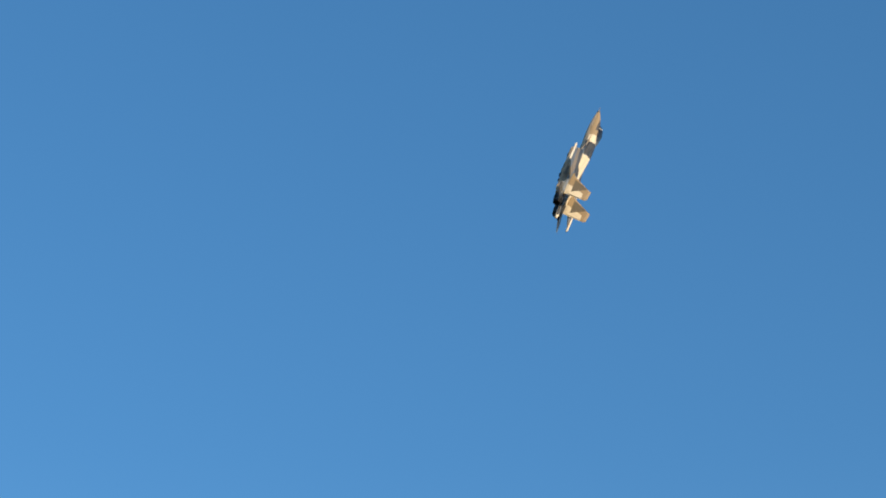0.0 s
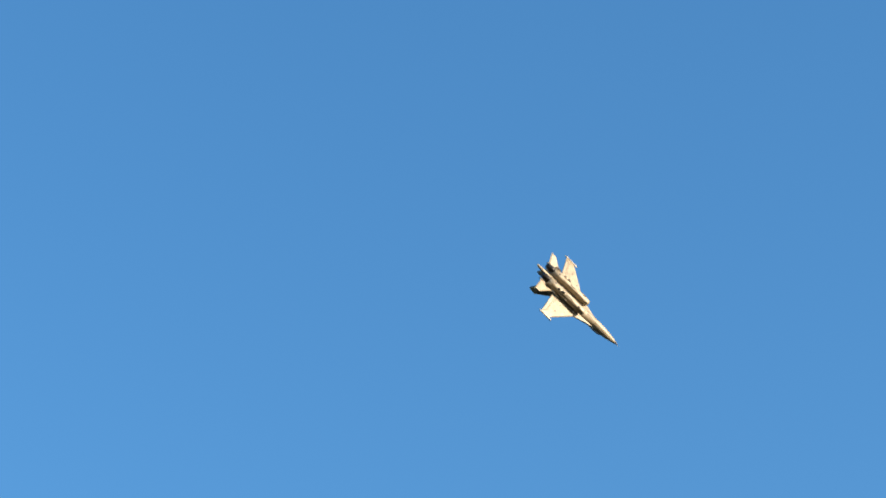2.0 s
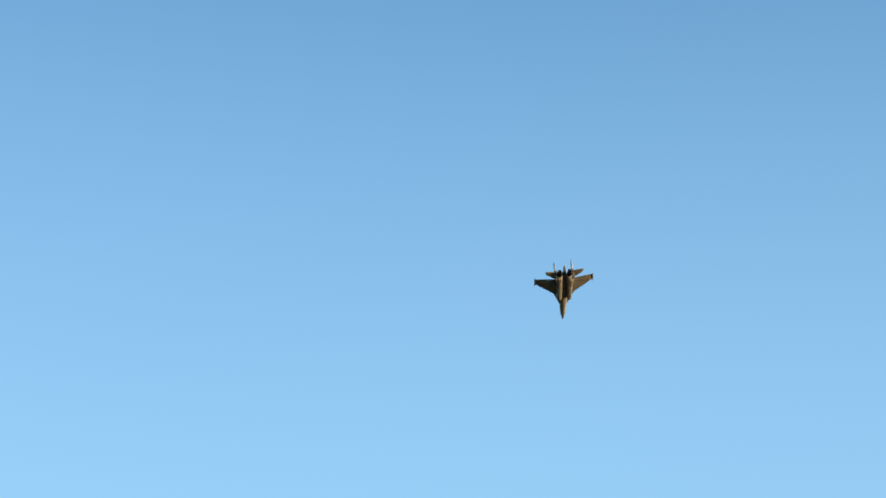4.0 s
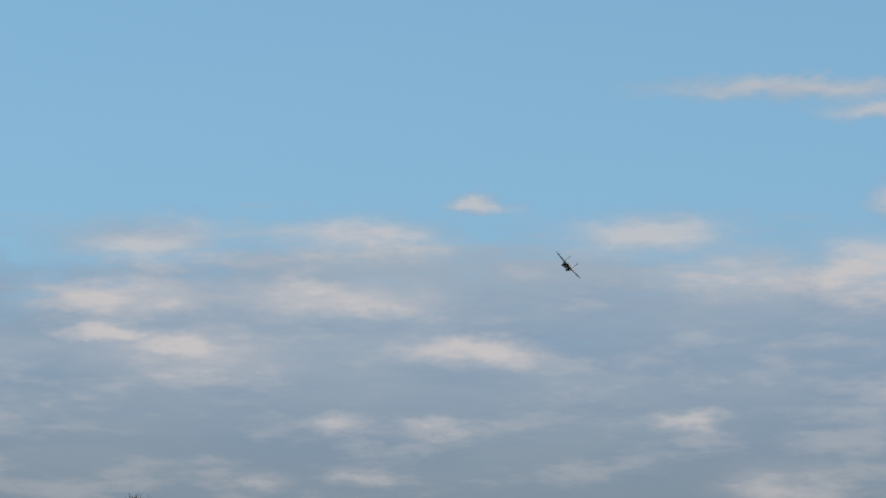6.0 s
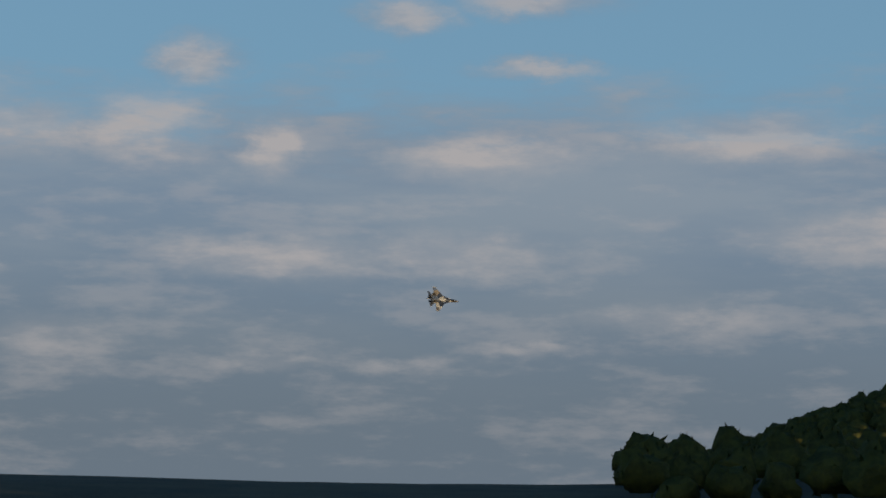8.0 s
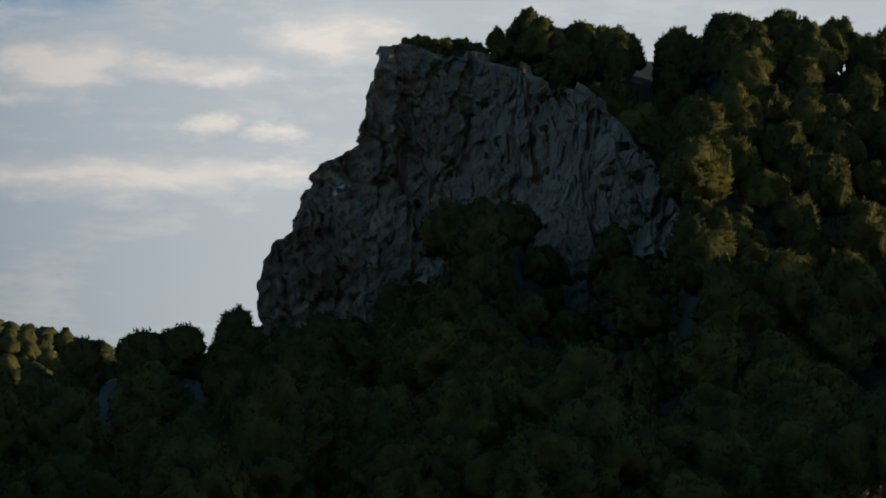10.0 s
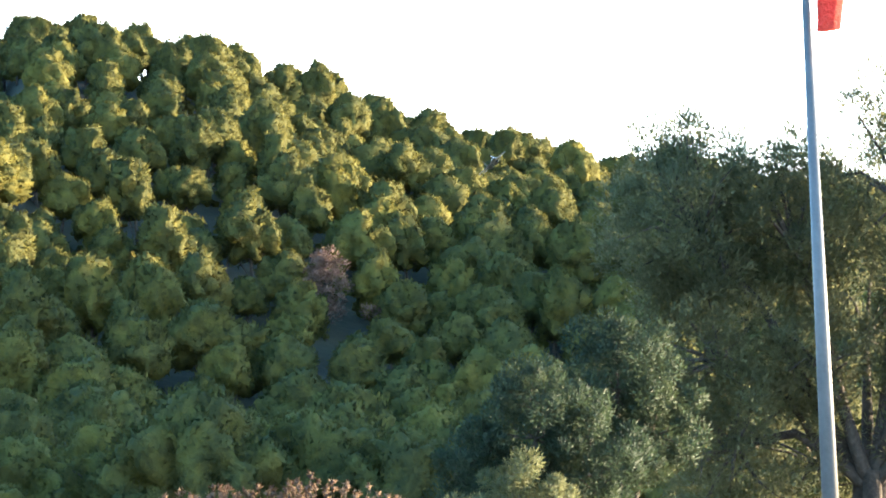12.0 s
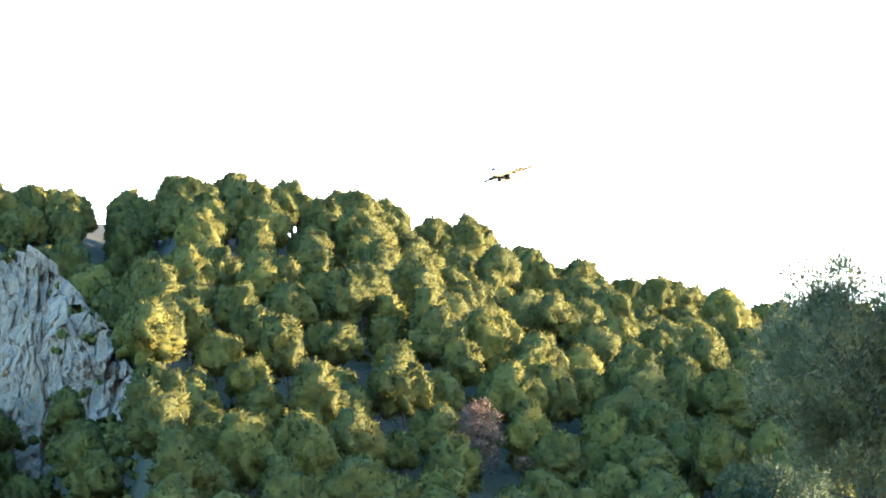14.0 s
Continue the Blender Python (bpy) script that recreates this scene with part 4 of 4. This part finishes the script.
def make_jet():
    jet = tagged(new("model_jet"), "twin-tailed radio-controlled jet fighter in sand, cream and slate camouflage", "model aircraft")
    bm = bmesh.new()
    loft(bm, [(0, 0, -.28, .02, .02), (.35, 0, -.27, .15, .15), (.9, 0, -.22, .30, .31), (1.7, 0, -.15, .48, .5), (2.8, 0, -.05, .66, .7), (4, 0, .05, .78, .86), (5.2, 0, .12, .84, .95), (6.4, 0, .2, .9, .98), (8, 0, .25, 1.05, .92), (9.5, 0, .25, 1.2, .8), (11.5, 0, .25, 1.3, .66), (14, 0, .2, 1.25, .52), (16, 0, .12, 1.05, .4), (18, 0, .05, .7, .32), (19.5, 0, 0, .36, .3), (21.2, 0, 0, .27, .27), (21.7, 0, 0, .2, .2), (21.9, 0, 0, .08, .08)], 28)
    two_tone(part("fuselage", bm, (CAMO, BELLY), jet, "slender fuselage with drooped nose"))
    bm = bmesh.new()
    loft(bm, [(2.9, 0, .52, .05, .05), (3.4, 0, .72, .34, .3), (4.2, 0, .9, .48, .5), (5.2, 0, 1.0, .52, .55), (6.2, 0, 1.0, .46, .46), (7.2, 0, .95, .3, .28), (8.0, 0, .9, .1, .1)], 20)
    canopy = part("canopy", bm, CANOPY, jet, "dark glossy bubble canopy")
    bm = bmesh.new()
    loft(bm, [(3.95, 0, .88, .47, .44), (4.1, 0, .9, .505, .5)], 20, caps=False)
    part("canopy_frame", bm, RAIL, canopy)
    bm = bmesh.new()
    loft(bm, [(7.4, 0, .9, .3, .3), (9, 0, .95, .42, .3), (13, 0, .72, .4, .22), (17, 0, .45, .2, .12), (18.5, 0, .3, .05, .05)], 14)
    part("dorsal_spine", bm, CAMO, jet)
    for s in (1, -1):
        bm = bmesh.new()
        loft(bm, [(9.7, 1.2 * s, -.95, .52, .58), (10.1, 1.2 * s, -.95, .57, .63), (12, 1.22 * s, -.87, .62, .68), (15, 1.24 * s, -.7, .67, .72), (17.2, 1.24 * s, -.52, .70, .72), (18.7, 1.22 * s, -.45, .64, .64)], 24, 3.2)
        nacelle = two_tone(part("engine_nacelle", bm, (CAMO, BELLY), jet, "boxy engine nacelle with plugged intake"), 0.35)
        # a closed, near-black plug: the shade inside the intake is its colour
        bm = bmesh.new()
        loft(bm, [(9.66, 1.2 * s, -.95, .46, .5), (9.69, 1.2 * s, -.95, .47, .51)], 20, 3.2)
        part("intake", bm, DUCT_SHADE, nacelle, "dark plug painted as the shade in the intake mouth")
        bm = bmesh.new()
        rows = loft(bm, [(18.6, 1.22 * s, -.45, .62, .62), (19.1, 1.22 * s, -.45, .64, .64), (20.2, 1.22 * s, -.45, .5, .5), (20.2, 1.22 * s, -.45, .43, .43), (19.2, 1.22 * s, -.45, .46, .46)], 24)
        nozzle = part("nozzle", bm, BURNT, jet, "burnt dark metal exhaust nozzle")
        for k in range(12):
            a = 6.28318 * k / 12
            bm = bmesh.new()
            c, d = math.cos(a), math.sin(a)
            for lift in (0.0,):
                q = [P(19.1, 1.22 * s + c * .66 - d * .1, -.45 + d * .66 + c * .1), P(19.1, 1.22 * s + c * .66 + d * .1, -.45 + d * .66 - c * .1), P(20.15, 1.22 * s + c * .52 + d * .07, -.45 + d * .52 - c * .07), P(20.15, 1.22 * s + c * .52 - d * .07, -.45 + d * .52 + c * .07)]
                inner = [P(19.1, 1.22 * s + c * .6, -.45 + d * .6), P(20.15, 1.22 * s + c * .46, -.45 + d * .46)]
                v = [bm.verts.new(p) for p in q + inner]
                for f in ((0, 1, 2, 3), (0, 4, 1), (3, 2, 5), (0, 3, 5, 4), (1, 4, 5, 2)):
                    bm.faces.new([v[i] for i in f])
            part("petal", bm, BURNT, nozzle, smooth=False)
        # tail boom beside the engine carries fin and tailplane
        bm = bmesh.new()
        loft(bm, [(13.5, 2.0 * s, .1, .15, .1), (15.5, 2.05 * s, 0, .3, .24), (18.5, 2.05 * s, -.1, .28, .24), (20.3, 2.0 * s, -.15, .12, .12)], 14, 2.6)
        two_tone(part("tail_boom", bm, (CAMO, BELLY), jet))
        bm = bmesh.new()
        plate(bm, [(4.9, .55 * s, .2), (6.6, 1.1 * s, .22), (8.6, 1.75 * s, .25), (9.9, 2.3 * s, .25), (10.5, 2.5 * s, .26), (14.9, 7.0 * s, .35), (16.85, 7.0 * s, .35), (16.35, 2.1 * s, .2), (16.6, .6 * s, .2)], .17, "z")
        wing = two_tone(part("wing", bm, (CAMO, BELLY), jet, smooth=False), 0.0)
        bm = bmesh.new()
        plate(bm, [(15.3, 2.3 * s, .2), (15.85, 6.5 * s, .33), (16.84, 6.6 * s, .33), (16.4, 2.3 * s, .18)], .1, "z")
        two_tone(part("flaperon", bm, (CAMO, BELLY), wing, smooth=False), 0.0)
        bm = bmesh.new()
        plate(bm, [(11.0, 2.95 * s, .27), (14.85, 6.9 * s, .35), (15.2, 6.9 * s, .35), (11.7, 2.95 * s, .27)], .1, "z")
        two_tone(part("slat", bm, (CAMO, BELLY), wing, smooth=False), 0.0)
        bm = bmesh.new()
        loft(bm, [(14.1, 7.12 * s, .35, .03, .03), (14.4, 7.12 * s, .35, .13, .15), (17.0, 7.12 * s, .35, .14, .17), (17.35, 7.12 * s, .35, .06, .06)], 12)
        part("wingtip_rail", bm, RAIL, wing, "cream wingtip rail")
        bm = bmesh.new()
        bmesh.ops.create_cone(bm, cap_ends=True, segments=10, radius1=.2 * K, radius2=.2 * K, depth=.02, matrix=Matrix.Translation(P(15.0, 5.4 * s, .25)))
        part("roundel", bm, MARK, wing, "small red marking")
        bm = bmesh.new()
        plate(bm, [(16.5, 1.95 * s, -.18), (17.0, 2.3 * s, -.2), (19.2, 4.55 * s, -.25), (20.35, 4.65 * s, -.25), (20.0, 2.2 * s, -.2), (19.6, 1.95 * s, -.18)], .1, "z")
        two_tone(part("tailplane", bm, (CAMO, BELLY), jet, smooth=False), 0.0)
        bm = bmesh.new()
        plate(bm, [(14.4, 2.05 * s, .15), (15.6, 2.05 * s, .9), (17.8, 2.1 * s, 3.65), (19.3, 2.1 * s, 3.5), (19.5, 2.1 * s, 3.2), (18.9, 2.05 * s, .15)], .1, "y")
        fin = part("fin", bm, FIN_CAMO, jet, smooth=False)
        bm = bmesh.new()
        plate(bm, [(17.9, 2.07 * s, .5), (18.7, 2.1 * s, 2.5), (19.35, 2.1 * s, 2.5), (18.92, 2.07 * s, .5)], .11, "y")
        part("rudder", bm, FIN_CAMO, fin, smooth=False)
        bm = bmesh.new()
        plate(bm, [(16.6, 2.05 * s, -.25), (17.6, 2.1 * s, -1.15), (18.6, 2.1 * s, -1.1), (18.8, 2.05 * s, -.25)], .07, "y")
        part("ventral_fin", bm, BELLY, jet, smooth=False)
        bm = bmesh.new()
        bmesh.ops.create_cube(bm, size=1, matrix=Matrix.Translation(P(13.6, 1.28 * s, -1.52)) @ Matrix.Diagonal((1.9 * K, .5 * K, .06 * K, 1)))
        bmesh.ops.bevel(bm, geom=bm.edges[:], offset=.002, segments=1, affect="EDGES")
        part("gear_door", bm, BELLY, nacelle, smooth=False)
        for hx, hy, hl, hw in ((11.2, 1.5, 0.5, 0.2), (15.3, 1.55, 0.6, 0.22), (16.3, 1.6, 0.45, 0.25), (17.3, 1.15, 0.5, 0.4)):
            bm = bmesh.new()
            bmesh.ops.create_cube(bm, size=1, matrix=Matrix.Translation(P(hx, hy * s, -1.0 - 0.5 * min(1, (18.0 - hx) / 3.0))) @ Matrix.Diagonal((hl * K, hw * K, .22 * K, 1)))
            part("hatch", bm, BURNT, nacelle, "dark open hatch", smooth=False)
        bm = bmesh.new()
        plate(bm, [(15.2, 2.4 * s, .04), (15.75, 6.4 * s, .24), (15.85, 6.4 * s, .24), (15.3, 2.4 * s, .04)], .03, "z")
        part("hinge_line", bm, PANEL, wing, smooth=False)
        for hx, hy in ((12.6, 3.6), (14.4, 4.9), (13.9, 3.0)):
            bm = bmesh.new()
            bmesh.ops.create_cone(bm, cap_ends=True, segments=8, radius1=.13 * K, radius2=.13 * K, depth=.03, matrix=Matrix.Translation(P(hx, hy * s, .16)))
            part("access_cover", bm, PANEL, wing, smooth=False)
        bm = bmesh.new()
        bmesh.ops.create_cube(bm, size=1, matrix=Matrix.Translation(P(14.6, 2.03 * s, -.7)) @ Matrix.Diagonal((1.6 * K, .06 * K, .35 * K, 1)))
        part("louvre", bm, PANEL, nacelle, smooth=False)
    bm = bmesh.new()
    bmesh.ops.create_cube(bm, size=1, matrix=Matrix.Translation(P(7.6, 0, -.68)) @ Matrix.Diagonal((1.7 * K, .5 * K, .06 * K, 1)))
    bmesh.ops.bevel(bm, geom=bm.edges[:], offset=.002, segments=1, affect="EDGES")
    part("nose_gear_door", bm, BELLY, jet, smooth=False)
    bm = bmesh.new()
    loft(bm, [(-.02, 0, -.28, .03, .03), (.35, 0, -.27, .165, .165), (.75, 0, -.235, .275, .285)], 20)
    part("radome", bm, PANEL, jet, "dark nose tip")
    bm = bmesh.new()
    loft(bm, [(-.55, 0, -.28, .012, .012), (.05, 0, -.28, .03, .03)], 8)
    part("pitot_tube", bm, PANEL, jet)
    return jet


JET = make_jet()

# ============ what moves ============
# seconds, place, bank, pitch, heading of the jet
FLIGHT = [
    (0, -34.37, 20.91, 32.64, 158.8, -70.3, 82.2),
    (0.3, -32.28, 24.86, 36.79, 169.6, -54.3, 72.7),
    (0.5, -31.79, 27.13, 37.83, 173.0, -43.8, 71.0),
    (0.8, -31.10, 32.92, 41.36, 177.3, -25.3, 65.6),
    (1, -30.07, 36.33, 43.22, -179.6, -13.2, 64.5),
    (1.2, -28.53, 40.43, 44.29, -173.1, -0.9, 63.3),
    (1.5, -24.35, 43.76, 45.40, -160.2, 16.1, 61.9),
    (1.7, -23.59, 44.80, 43.79, -134.5, 14.1, 68.1),
    (1.8, -23.35, 45.74, 43.13, -119.2, 14.8, 70.8),
    (2, -23.39, 48.41, 41.25, -80.6, 19.7, 74.1),
    (2.5, -25.27, 52.78, 35.92, -29.3, 23.9, 90.1),
    (3, -29.27, 58.84, 33.64, -33.4, 20.4, 103.9),
    (3.5, -36.24, 65.09, 31.13, -22.2, 20.8, 113.2),
    (4, -48.04, 71.71, 28.35, -7.2, 18.6, 125.6),
    (4.5, -62.97, 78.66, 25.61, 7.8, 13.0, 137.6),
    (5, -79.34, 85.92, 23.24, 20.1, 5.4, 146.9),
    (5.5, -95.47, 93.47, 21.56, 28.3, -1.2, 152.6),
    (6, -110.91, 101.15, 20.33, 47.8, -5.3, 141.3),
    (6.5, -124.47, 113.71, 19.80, 57.8, -4.9, 128.5),
    (7, -132.01, 129.14, 18.73, 66.0, -0.4, 112.4),
    (7.5, -131.59, 146.98, 16.43, 73.5, 1.6, 89.2),
    (8, -119.94, 165.14, 15.01, 70.1, 2.0, 70.4),
    (8.6, -97.67, 181.81, 15.16, 64.8, 0.4, 39.6),
    (9.2, -71.16, 191.78, 16.51, 61.0, -3.9, 8.2),
    (9.8, -45.51, 193.89, 18.23, 59.9, -8.0, -15.1),
    (10, -36.97, 191.52, 18.97, 51.0, -6.9, -21.9),
    (10.5, -16.98, 179.81, 19.00, 51.7, -1.2, -27.6),
    (11, -1.73, 166.68, 17.25, 56.6, 1.4, -57.8),
    (11.5, 8.44, 160.74, 16.63, 41.0, 0.2, -73.8),
    (12, 14.69, 152.64, 16.87, 41.5, -4.1, -92.3),
    (12.5, 15.58, 132.49, 17.02, 41.5, -7.3, -102.0),
    (13, 12.50, 110.50, 16.83, 42.4, -4.4, -108.2),
    (13.5, 8.77, 97.23, 16.05, 35.6, -0.2, -111.4),
    (14, 4.39, 88.31, 14.68, 12.5, 5.3, -113.0),
]


SWING = [(0, 1.0), (4, 3.0), (8, 1.5), (11, 3.0), (12.5, 2.4), (12.8, 1.0), (13.1, -2.2), (13.3, -4.0), (13.6, -3.5), (14, -2.0)]


def motions():
    walk(SOCK, [(t, pose(0.19, 0, 5.66, 0, a, 0)) for t, a in SWING])
    walk(JET, [(t, pose(x, y, z, rx, ry, rz)) for t, x, y, z, rx, ry, rz in FLIGHT])


motions()
